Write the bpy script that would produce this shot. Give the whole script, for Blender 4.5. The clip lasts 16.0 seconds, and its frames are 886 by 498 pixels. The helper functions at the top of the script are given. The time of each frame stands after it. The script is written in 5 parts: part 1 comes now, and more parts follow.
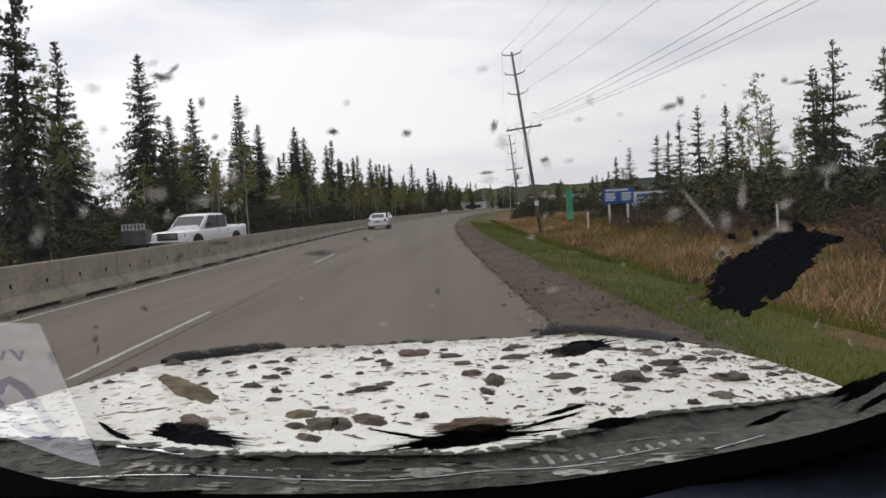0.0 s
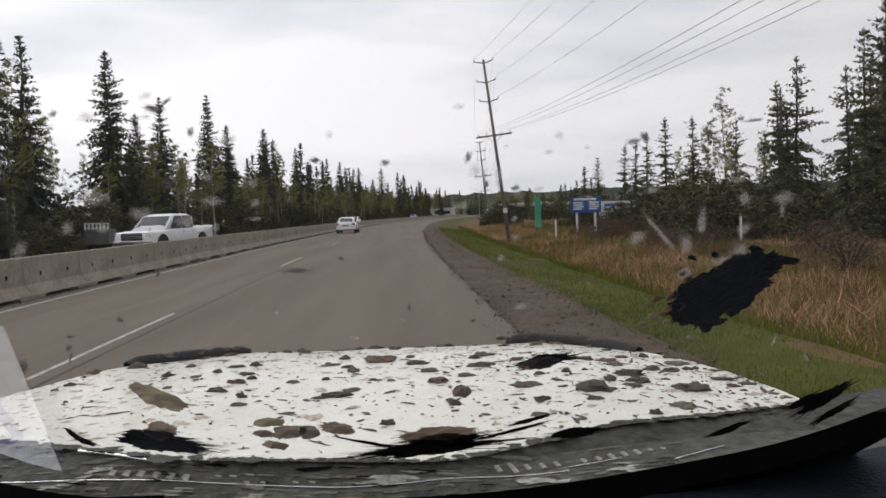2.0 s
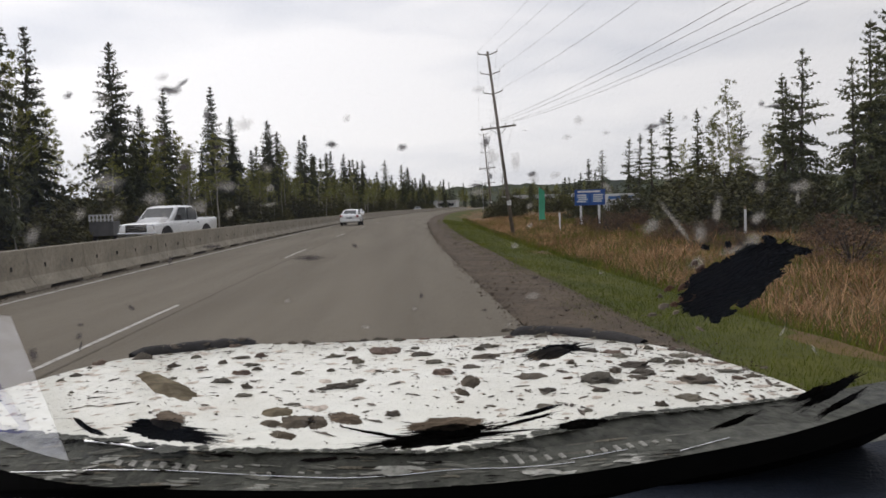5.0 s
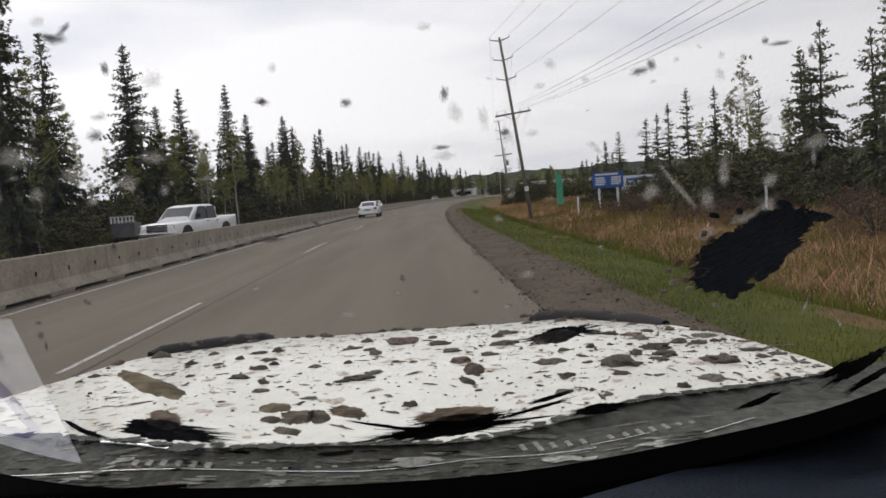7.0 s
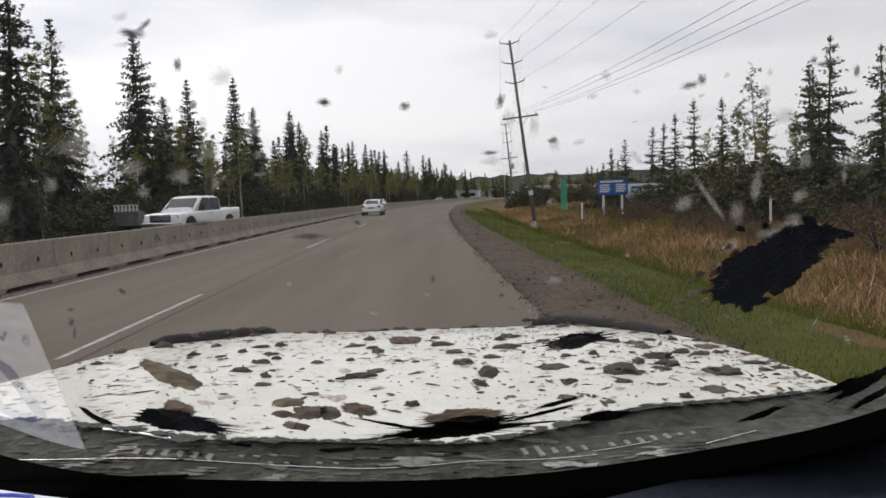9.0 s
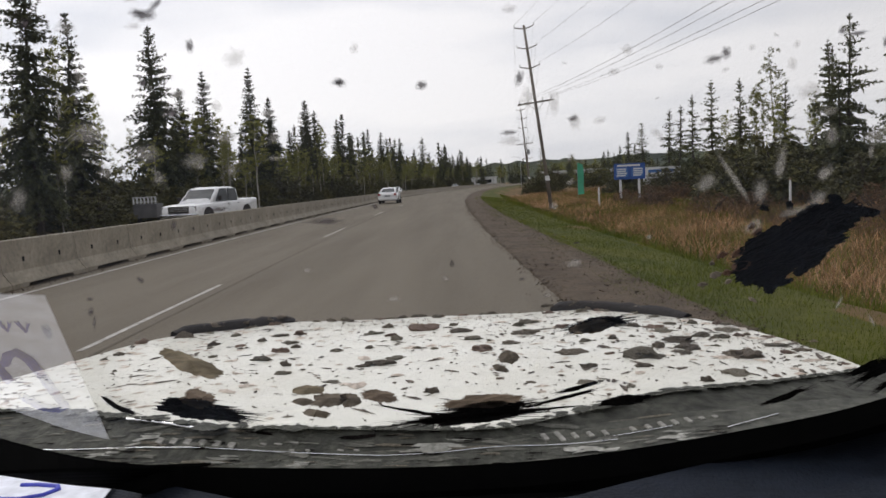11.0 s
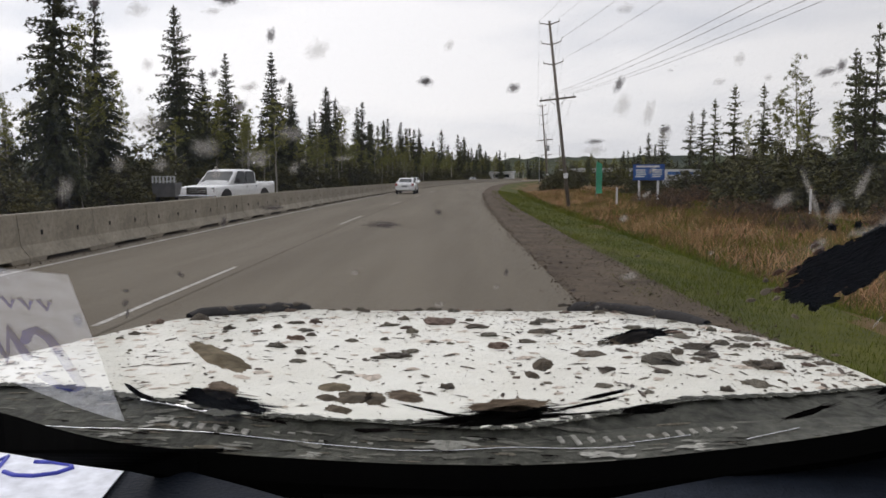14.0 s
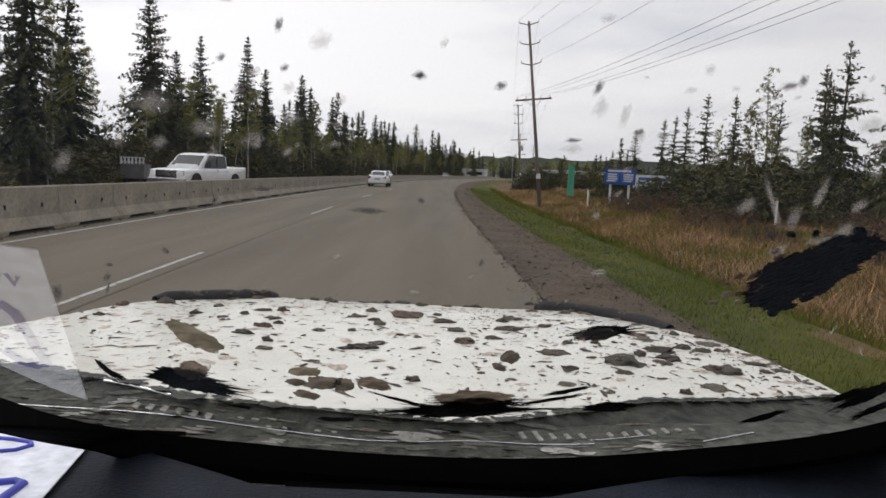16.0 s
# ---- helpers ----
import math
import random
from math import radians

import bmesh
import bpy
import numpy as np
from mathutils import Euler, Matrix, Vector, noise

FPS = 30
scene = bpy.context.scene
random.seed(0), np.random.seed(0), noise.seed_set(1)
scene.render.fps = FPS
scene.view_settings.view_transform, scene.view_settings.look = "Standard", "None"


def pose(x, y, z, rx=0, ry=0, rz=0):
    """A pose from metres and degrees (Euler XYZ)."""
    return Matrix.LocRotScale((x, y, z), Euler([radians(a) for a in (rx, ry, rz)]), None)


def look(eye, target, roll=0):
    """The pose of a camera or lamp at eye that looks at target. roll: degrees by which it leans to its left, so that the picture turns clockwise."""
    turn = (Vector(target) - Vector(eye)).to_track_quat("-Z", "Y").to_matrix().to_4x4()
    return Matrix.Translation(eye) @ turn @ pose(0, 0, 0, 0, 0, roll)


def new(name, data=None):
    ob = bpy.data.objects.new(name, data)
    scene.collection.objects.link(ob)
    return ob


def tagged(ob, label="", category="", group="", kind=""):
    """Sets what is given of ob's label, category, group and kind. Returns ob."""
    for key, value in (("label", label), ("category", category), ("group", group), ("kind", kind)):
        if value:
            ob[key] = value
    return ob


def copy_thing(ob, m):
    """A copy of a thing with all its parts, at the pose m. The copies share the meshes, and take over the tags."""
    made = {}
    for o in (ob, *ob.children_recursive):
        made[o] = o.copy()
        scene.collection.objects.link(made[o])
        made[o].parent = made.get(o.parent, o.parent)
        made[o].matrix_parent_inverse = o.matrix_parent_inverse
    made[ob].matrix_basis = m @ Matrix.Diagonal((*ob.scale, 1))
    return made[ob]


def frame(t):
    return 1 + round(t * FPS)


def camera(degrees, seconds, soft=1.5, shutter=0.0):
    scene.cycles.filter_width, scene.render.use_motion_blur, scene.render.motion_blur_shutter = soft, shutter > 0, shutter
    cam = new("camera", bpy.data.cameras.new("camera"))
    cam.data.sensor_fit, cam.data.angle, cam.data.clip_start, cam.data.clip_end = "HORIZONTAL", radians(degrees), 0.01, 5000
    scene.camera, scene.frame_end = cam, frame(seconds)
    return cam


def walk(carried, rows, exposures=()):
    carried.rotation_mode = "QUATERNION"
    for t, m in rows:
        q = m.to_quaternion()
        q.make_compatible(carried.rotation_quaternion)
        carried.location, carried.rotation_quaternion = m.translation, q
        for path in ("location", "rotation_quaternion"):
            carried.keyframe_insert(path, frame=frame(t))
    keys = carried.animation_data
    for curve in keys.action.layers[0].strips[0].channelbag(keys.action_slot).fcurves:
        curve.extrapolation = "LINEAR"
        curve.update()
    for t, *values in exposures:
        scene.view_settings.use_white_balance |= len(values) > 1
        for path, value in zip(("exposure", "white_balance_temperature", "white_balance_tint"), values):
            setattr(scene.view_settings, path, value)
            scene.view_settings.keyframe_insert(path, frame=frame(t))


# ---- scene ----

# ---- camera: a dash camera in a car that stands on the right lane of a highway ----
cam = camera(58.0, 16.0, soft=1.6)
ROWS = [
    (0.0, 0.001, -0.012, 1.501, 87.148, 3.164, 0.408),
    (0.5, 0.005, -0.012, 1.500, 86.720, 4.205, -0.424),
    (1.0, 0.004, -0.016, 1.502, 86.598, 3.836, -1.543),
    (1.5, 0.000, -0.017, 1.504, 86.905, 2.469, -1.544),
    (2.0, -0.000, -0.019, 1.505, 87.447, 1.959, -1.822),
    (2.5, -0.004, -0.018, 1.506, 87.841, 1.103, -1.468),
    (3.0, -0.004, -0.017, 1.506, 87.824, 1.068, -1.127),
    (3.5, -0.002, -0.016, 1.504, 87.578, 2.059, -1.129),
    (4.0, -0.003, -0.018, 1.504, 87.490, 1.558, -1.357),
    (6.5, 0.004, -0.006, 1.501, 86.037, 3.250, -1.124),
    (7.0, 0.008, 0.002, 1.499, 86.179, 4.102, -0.290),
    (7.5, 0.002, -0.004, 1.501, 86.185, 2.105, 0.131),
    (8.0, -0.002, -0.002, 1.502, 86.322, 1.254, -0.181),
    (8.5, -0.002, -0.004, 1.502, 86.480, 1.156, -0.029),
    (9.0, -0.000, 0.000, 1.500, 86.250, 1.900, 0.000),
    (11.5, -0.001, 0.004, 1.499, 85.334, 2.743, 1.323),
    (12.0, -0.005, 0.008, 1.500, 85.403, 1.034, 1.370),
    (12.5, -0.013, 0.006, 1.503, 85.544, -1.627, 1.443),
    (13.0, -0.004, 0.012, 1.499, 85.246, 1.677, 1.610),
    (13.5, -0.003, 0.018, 1.498, 84.581, 3.291, 2.426),
    (14.0, -0.011, 0.013, 1.502, 84.859, 0.257, 2.409),
    (14.5, -0.014, 0.008, 1.504, 85.845, -1.678, 0.926),
    (15.0, -0.009, 0.007, 1.504, 85.773, -1.152, -1.028),
    (15.5, -0.007, 0.011, 1.503, 85.168, -0.417, -0.610),
    (16.0, -0.013, 0.005, 1.501, 84.562, -2.511, 0.482),
]
walk(cam, [(t, pose(x, y, z, rx, ry, rz)) for t, x, y, z, rx, ry, rz in ROWS], exposures=[(0.0, 0.24, 6720, 12.5), (16.0, 0.24, 6720, 12.5)])

# ---- light: an overcast sky, brighter to the left ----
SUN_EL, SUN_AZ = radians(42), radians(-55)
world = bpy.data.worlds.new("overcast")
scene.world = world
world.use_nodes = True


def overcast():
    nt = world.node_tree
    nt.nodes.clear()
    n = nt.nodes.new
    out, bg, mix = n("ShaderNodeOutputWorld"), n("ShaderNodeBackground"), n("ShaderNodeMix")
    sky, geo = n("ShaderNodeTexSky"), n("ShaderNodeTexCoord")
    sky.sky_type, sky.sun_disc, sky.sun_elevation, sky.sun_rotation = "NISHITA", False, SUN_EL, SUN_AZ
    scale = n("ShaderNodeVectorMath")
    scale.operation = "MULTIPLY"
    scale.inputs[1].default_value = (1.0, 1.0, 4.5)
    noise_tex, ramp = n("ShaderNodeTexNoise"), n("ShaderNodeValToRGB")
    noise_tex.inputs["Scale"].default_value, noise_tex.inputs["Detail"].default_value = 1.7, 7
    noise_tex.inputs["Roughness"].default_value = 0.52
    ramp.color_ramp.elements[0].position, ramp.color_ramp.elements[0].color = 0.35, (0.6, 0.65, 0.755, 1)
    ramp.color_ramp.elements[1].position, ramp.color_ramp.elements[1].color = 0.6, (1.03, 1.035, 1.075, 1)
    dot, add, bright = n("ShaderNodeVectorMath"), n("ShaderNodeMapRange"), n("ShaderNodeMix")
    dot.operation = "DOT_PRODUCT"
    dot.inputs[1].default_value = (math.sin(SUN_AZ) * math.cos(SUN_EL), math.cos(SUN_AZ) * math.cos(SUN_EL), math.sin(SUN_EL))
    add.inputs["From Min"].default_value, add.inputs["From Max"].default_value = 0.2, 0.95
    add.inputs["To Min"].default_value, add.inputs["To Max"].default_value = 0.92, 1.4
    bright.data_type, bright.blend_type = "RGBA", "MULTIPLY"
    bright.inputs["Factor"].default_value = 1.0
    mix.data_type = "RGBA"
    mix.inputs["Factor"].default_value = 0.93
    low = n("ShaderNodeMix")
    low.data_type, low.blend_type = "RGBA", "MULTIPLY"
    low.inputs["Factor"].default_value = 1.0
    low.inputs["B"].default_value = (0.1, 0.1, 0.1, 1)
    lk = nt.links.new
    lk(geo.outputs["Generated"], scale.inputs[0])
    lk(scale.outputs[0], noise_tex.inputs["Vector"])
    lk(noise_tex.outputs[0], ramp.inputs[0])
    lk(geo.outputs["Generated"], dot.inputs[0])
    lk(dot.outputs["Value"], add.inputs["Value"])
    lk(ramp.outputs[0], bright.inputs["A"])
    lk(add.outputs[0], bright.inputs["B"])
    lk(sky.outputs[0], low.inputs["A"])
    lk(low.outputs["Result"], mix.inputs["A"])
    lk(bright.outputs["Result"], mix.inputs["B"])
    lk(mix.outputs["Result"], bg.inputs["Color"])
    bg.inputs["Strength"].default_value = 1.0
    lk(bg.outputs[0], out.inputs[0])


overcast()
sun = new("sun", bpy.data.lights.new("sun", "SUN"))
sun.data.energy, sun.data.angle, sun.data.color = 0.8, radians(25), (1.0, 0.97, 0.92)
sun.matrix_world = look((0, 0, 50), (0 - 50 * math.sin(SUN_AZ), 0 - 50 * math.cos(SUN_AZ), 50 - 50 * math.tan(SUN_EL)))


# ---- materials ----
def material(name, low, high, scale=8.0, rough=0.7, metal=0.0, bump=0.0, bump_scale=None, fine=None, island=0.0, piece=0.0, detail=6, trans=0.0, coat=0.0, spec=0.5, along=1.0, grainy=0.25):
    """Two scales of variation: a broad one from low to high, and a fine one in relief and value."""
    m = bpy.data.materials.new(name)
    m.use_nodes = True
    nt = m.node_tree
    n, lk = nt.nodes.new, nt.links.new
    bsdf = nt.nodes["Principled BSDF"]
    coord = n("ShaderNodeTexCoord")
    broad, ramp = n("ShaderNodeTexNoise"), n("ShaderNodeValToRGB")
    broad.inputs["Scale"].default_value, broad.inputs["Detail"].default_value = scale, detail
    broad.inputs["Roughness"].default_value = 0.6
    ramp.color_ramp.elements[0].position, ramp.color_ramp.elements[1].position = 0.32, 0.68
    ramp.color_ramp.elements[0].color, ramp.color_ramp.elements[1].color = (*low, 1), (*high, 1)
    if along != 1.0:
        pull = n("ShaderNodeVectorMath")
        pull.operation = "MULTIPLY"
        pull.inputs[1].default_value = (1.0, along, 1.0)
        lk(coord.outputs["Object"], pull.inputs[0])
        lk(pull.outputs[0], broad.inputs["Vector"])
    else:
        lk(coord.outputs["Object"], broad.inputs["Vector"])
    lk(broad.outputs[0], ramp.inputs[0])
    colour = ramp.outputs[0]
    grain = n("ShaderNodeTexNoise")
    grain.inputs["Scale"].default_value, grain.inputs["Detail"].default_value = fine or scale * 9, 4
    lk(coord.outputs["Object"], grain.inputs["Vector"])
    spread = n("ShaderNodeMapRange")
    spread.inputs["From Min"].default_value, spread.inputs["From Max"].default_value = 0.25, 0.75
    spread.inputs["To Min"].default_value, spread.inputs["To Max"].default_value = 1 - grainy, 1 + grainy
    lk(grain.outputs[0], spread.inputs["Value"])
    factor = spread.outputs[0]
    for amount, node, socket in ((island, "ShaderNodeNewGeometry", "Random Per Island"), (piece, "ShaderNodeObjectInfo", "Random")):
        if amount:
            info, vary, times = n(node), n("ShaderNodeMapRange"), n("ShaderNodeMath")
            vary.inputs["To Min"].default_value, vary.inputs["To Max"].default_value = 1 - amount, 1 + amount
            times.operation = "MULTIPLY"
            lk(info.outputs[socket], vary.inputs["Value"])
            lk(vary.outputs[0], times.inputs[0])
            lk(factor, times.inputs[1])
            factor = times.outputs[0]
    mul = n("ShaderNodeMix")
    mul.data_type, mul.blend_type = "RGBA", "MULTIPLY"
    mul.inputs["Factor"].default_value = 1.0
    lk(colour, mul.inputs["A"])
    lk(factor, mul.inputs["B"])
    lk(mul.outputs["Result"], bsdf.inputs["Base Color"])
    bsdf.inputs["Roughness"].default_value, bsdf.inputs["Metallic"].default_value = rough, metal
    bsdf.inputs["Coat Weight"].default_value = coat
    bsdf.inputs["Specular IOR Level"].default_value = spec
    if trans:
        thin, both = n("ShaderNodeBsdfTranslucent"), n("ShaderNodeMixShader")
        both.inputs[0].default_value = trans
        lk(mul.outputs["Result"], thin.inputs["Color"])
        lk(bsdf.outputs[0], both.inputs[1])
        lk(thin.outputs[0], both.inputs[2])
        lk(both.outputs[0], nt.nodes["Material Output"].inputs[0])
    if bump:
        b, h = n("ShaderNodeBump"), n("ShaderNodeTexNoise")
        h.inputs["Scale"].default_value, h.inputs["Detail"].default_value = bump_scale or scale * 6, 5
        lk(coord.outputs["Object"], h.inputs["Vector"])
        lk(h.outputs[0], b.inputs["Height"])
        b.inputs["Strength"].default_value, b.inputs["Distance"].default_value = bump, 0.02
        lk(b.outputs[0], bsdf.inputs["Normal"])
    return m


def smear(name, colour, opacity, rough=0.9, light=0.0):
    """Dried splash on glass: dense in the middle, thin and broken at the rim."""
    m = bpy.data.materials.new(name)
    m.use_nodes = True
    nt = m.node_tree
    n, lk = nt.nodes.new, nt.links.new
    bsdf = nt.nodes["Principled BSDF"]
    coord, length = n("ShaderNodeTexCoord"), n("ShaderNodeVectorMath")
    length.operation = "LENGTH"
    lk(coord.outputs["UV"], length.inputs[0])
    wob = n("ShaderNodeTexNoise")
    wob.inputs["Scale"].default_value, wob.inputs["Detail"].default_value = 2.2, 3
    info, shift = n("ShaderNodeObjectInfo"), n("ShaderNodeVectorMath")
    shift.operation = "ADD"
    lk(coord.outputs["UV"], shift.inputs[0])
    lk(info.outputs["Random"], shift.inputs[1])
    lk(shift.outputs[0], wob.inputs["Vector"])
    sub = n("ShaderNodeMath")
    sub.operation = "MULTIPLY_ADD"
    sub.inputs[1].default_value = 0.9
    lk(wob.outputs[0], sub.inputs[0])
    lk(length.outputs["Value"], sub.inputs[2])
    fall = n("ShaderNodeMapRange")
    fall.interpolation_type = "SMOOTHSTEP"
    fall.inputs["From Min"].default_value, fall.inputs["From Max"].default_value = 0.55, 1.3
    fall.inputs["To Min"].default_value, fall.inputs["To Max"].default_value = opacity, 0.0
    lk(sub.outputs[0], fall.inputs["Value"])
    lk(fall.outputs[0], bsdf.inputs["Alpha"])
    bsdf.inputs["Base Color"].default_value = (*colour, 1)
    bsdf.inputs["Roughness"].default_value = rough
    bsdf.inputs["Specular IOR Level"].default_value = 0.1
    thin, clear, film, both = n("ShaderNodeBsdfTranslucent"), n("ShaderNodeBsdfTransparent"), n("ShaderNodeMixShader"), n("ShaderNodeMixShader")
    thin.inputs["Color"].default_value = (*colour, 1)
    lk(fall.outputs[0], film.inputs[0])
    lk(clear.outputs[0], film.inputs[1])
    lk(thin.outputs[0], film.inputs[2])
    both.inputs[0].default_value = light
    lk(bsdf.outputs[0], both.inputs[1])
    lk(film.outputs[0], both.inputs[2])
    lk(both.outputs[0], nt.nodes["Material Output"].inputs[0])
    return m


def glass_material(name, most):
    """Clear glass whose gloss grows towards grazing sight, up to a limit."""
    m = bpy.data.materials.new(name)
    m.use_nodes = True
    nt = m.node_tree
    n, lk = nt.nodes.new, nt.links.new
    nt.nodes.remove(nt.nodes["Principled BSDF"])
    clear, shine, mix, weight, limit = n("ShaderNodeBsdfTransparent"), n("ShaderNodeBsdfGlossy"), n("ShaderNodeMixShader"), n("ShaderNodeFresnel"), n("ShaderNodeMath")
    clear.inputs[0].default_value = (0.97, 0.98, 0.975, 1)
    shine.inputs["Roughness"].default_value = 0.01
    weight.inputs["IOR"].default_value = 1.5
    limit.operation = "MINIMUM"
    limit.inputs[1].default_value = most
    lk(weight.outputs[0], limit.inputs[0])
    lk(limit.outputs[0], mix.inputs[0])
    lk(clear.outputs[0], mix.inputs[1])
    lk(shine.outputs[0], mix.inputs[2])
    lk(mix.outputs[0], nt.nodes["Material Output"].inputs[0])
    return m


ASPHALT = material("asphalt", (0.118, 0.099, 0.073), (0.172, 0.147, 0.112), 0.8, 0.9, spec=0.25, bump=0.3, bump_scale=60, fine=40, along=0.06)
TAR = material("tar_seam", (0.092, 0.079, 0.06), (0.13, 0.112, 0.087), 2, 0.95, spec=0.1)
LINE_PAINT = material("road_paint", (0.22, 0.2, 0.175), (0.52, 0.5, 0.46), 5, 0.7, fine=30)
CONCRETE = material("concrete", (0.19, 0.164, 0.12), (0.3, 0.262, 0.202), 1.3, 0.9, bump=0.3, bump_scale=25, fine=12, piece=0.05)
GRAVEL = material("gravel", (0.066, 0.049, 0.034), (0.122, 0.094, 0.067), 1.1, 0.95, spec=0.15, bump=1.0, bump_scale=18, fine=9)
SOIL = material("field", (0.095, 0.064, 0.027), (0.175, 0.108, 0.046), 0.12, 0.95, spec=0.15, bump=0.8, bump_scale=4, fine=1.6)
TURF = material("turf", (0.045, 0.055, 0.009), (0.098, 0.096, 0.019), 0.3, 0.95, spec=0.12, bump=0.8, bump_scale=9, fine=3)
GRASS = material("grass_blades", (0.065, 0.09, 0.008), (0.145, 0.155, 0.018), 0.25, 0.8, island=0.4, trans=0.3, spec=0.12)
REED = material("dry_reeds", (0.3, 0.16, 0.08), (0.6, 0.37, 0.215), 0.3, 0.85, island=0.4, spec=0.15)
FIELD_GRASS = material("field_grass", (0.122, 0.077, 0.025), (0.25, 0.153, 0.06), 0.3, 0.9, island=0.4, spec=0.12)
NEEDLES = material("spruce_needles", (0.022, 0.027, 0.007), (0.056, 0.058, 0.016), 0.5, 0.75, island=0.4, piece=0.25)
PINE_NEEDLES = material("pine_needles", (0.045, 0.052, 0.015), (0.105, 0.105, 0.032), 0.5, 0.75, island=0.4, piece=0.2)
LEAVES = material("spring_leaves", (0.1, 0.112, 0.02), (0.22, 0.212, 0.044), 0.5, 0.7, island=0.35, piece=0.25, trans=0.35)
SHRUB = material("shrub_leaves", (0.038, 0.037, 0.008), (0.092, 0.082, 0.02), 0.6, 0.8, island=0.4, piece=0.3)
RUST_SHRUB = material("rusty_shrub", (0.075, 0.042, 0.02), (0.16, 0.088, 0.038), 0.6, 0.85, island=0.4, piece=0.2)
BARK = material("spruce_bark", (0.03, 0.024, 0.018), (0.07, 0.055, 0.042), 3, 0.95)
PALE_BARK = material("aspen_bark", (0.2, 0.185, 0.155), (0.42, 0.4, 0.35), 1.5, 0.9)
POLE_WOOD = material("pole_wood", (0.13, 0.11, 0.09), (0.24, 0.21, 0.18), 1.2, 0.9)
STEEL = material("galvanised_steel", (0.3, 0.31, 0.32), (0.45, 0.46, 0.47), 5, 0.45, metal=0.8)
WIRE = material("wire", (0.22, 0.22, 0.23), (0.28, 0.28, 0.29), 1, 0.5)
CAR_WHITE = material("white_car_paint", (0.68, 0.66, 0.56), (0.79, 0.785, 0.7), 5, 0.4, fine=30, coat=0.25, grainy=0.07)
FAR_WHITE = material("white_vehicle_paint", (0.72, 0.73, 0.74), (0.8, 0.8, 0.8), 2, 0.25, coat=0.6)
WINDOW = material("vehicle_glass", (0.03, 0.034, 0.036), (0.05, 0.055, 0.058), 1, 0.2, spec=0.3)
SILVER = material("silver_paint", (0.28, 0.29, 0.3), (0.36, 0.37, 0.38), 2, 0.3, metal=0.5, coat=0.5)
DARK_GLASS = material("tinted_glass", (0.012, 0.015, 0.016), (0.02, 0.024, 0.026), 1, 0.06)
RUBBER = material("tyre_rubber", (0.012, 0.012, 0.012), (0.025, 0.025, 0.025), 9, 0.85)
CHROME = material("chrome", (0.55, 0.56, 0.58), (0.7, 0.7, 0.7), 5, 0.15, metal=1.0)
TRIM_BLACK = material("black_trim", (0.012, 0.01, 0.01), (0.03, 0.025, 0.022), 14, 0.85, bump=0.2)
FRIT = material("ceramic_edge", (0.002, 0.002, 0.002), (0.003, 0.003, 0.003), 5, 0.9, spec=0.05)
DASH = material("dashboard_vinyl", (0.005, 0.008, 0.013), (0.01, 0.014, 0.023), 6, 0.75, spec=0.15, bump=0.3, bump_scale=220)
COWL = material("muddy_cowl", (0.026, 0.027, 0.021), (0.082, 0.083, 0.066), 40, 0.85, bump=0.5, bump_scale=60, fine=70)
COWL_RIB = material("cowl_rib", (0.16, 0.155, 0.135), (0.42, 0.41, 0.37), 30, 0.8)
COWL_FILM = material("grey_cowl_mud", (0.065, 0.064, 0.052), (0.2, 0.195, 0.165), 30, 0.85, island=0.3)
COWL_PALE = material("pale_cowl_grey", (0.16, 0.158, 0.135), (0.4, 0.395, 0.355), 60, 0.85, fine=200)
CLAY_FILM = material("thin_mud", (0.1, 0.082, 0.06), (0.24, 0.2, 0.155), 60, 0.95, bump=0.5, bump_scale=160, fine=110, piece=0.3, trans=0.5)
CLOD_FILM = material("dried_clod", (0.12, 0.088, 0.062), (0.3, 0.235, 0.175), 70, 0.95, bump=0.8, bump_scale=180, fine=130, trans=0.5)
RIM_FILM = material("reddish_rim_mud", (0.07, 0.035, 0.02), (0.16, 0.09, 0.055), 60, 0.95, fine=120, trans=0.4)
TAN_FILM = material("thin_tan_mud", (0.15, 0.122, 0.08), (0.31, 0.258, 0.18), 60, 0.95, fine=120, trans=0.6)
CLAY = material("drying_mud", (0.125, 0.108, 0.08), (0.27, 0.238, 0.182), 18, 0.95, bump=0.7, bump_scale=160, fine=120, piece=0.3)
BROWN_CLAY = material("brown_mud", (0.12, 0.096, 0.07), (0.27, 0.222, 0.168), 18, 0.95, bump=0.8, bump_scale=170, fine=120, piece=0.3)
FLECK = material("dark_mud_fleck", (0.045, 0.034, 0.028), (0.15, 0.12, 0.095), 30, 0.95, fine=120, island=0.4)
PINK_CLAY = material("reddish_mud", (0.15, 0.095, 0.072), (0.3, 0.215, 0.165), 20, 0.95, bump=0.7, bump_scale=160, fine=120, piece=0.25)
STAIN = material("mud_film", (0.42, 0.35, 0.28), (0.62, 0.55, 0.47), 30, 0.8, fine=160, island=0.2)
TAN_MUD = material("tan_mud", (0.17, 0.125, 0.08), (0.28, 0.215, 0.15), 22, 0.95, bump=0.5, bump_scale=200, fine=140)
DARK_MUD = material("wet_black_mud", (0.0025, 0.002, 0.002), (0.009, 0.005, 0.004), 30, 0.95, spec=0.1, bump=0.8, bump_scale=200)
PAPER = material("paper", (0.62, 0.64, 0.7), (0.7, 0.72, 0.77), 6, 0.8)
INK = material("blue_ink", (0.03, 0.04, 0.34), (0.05, 0.065, 0.46), 8, 0.6)
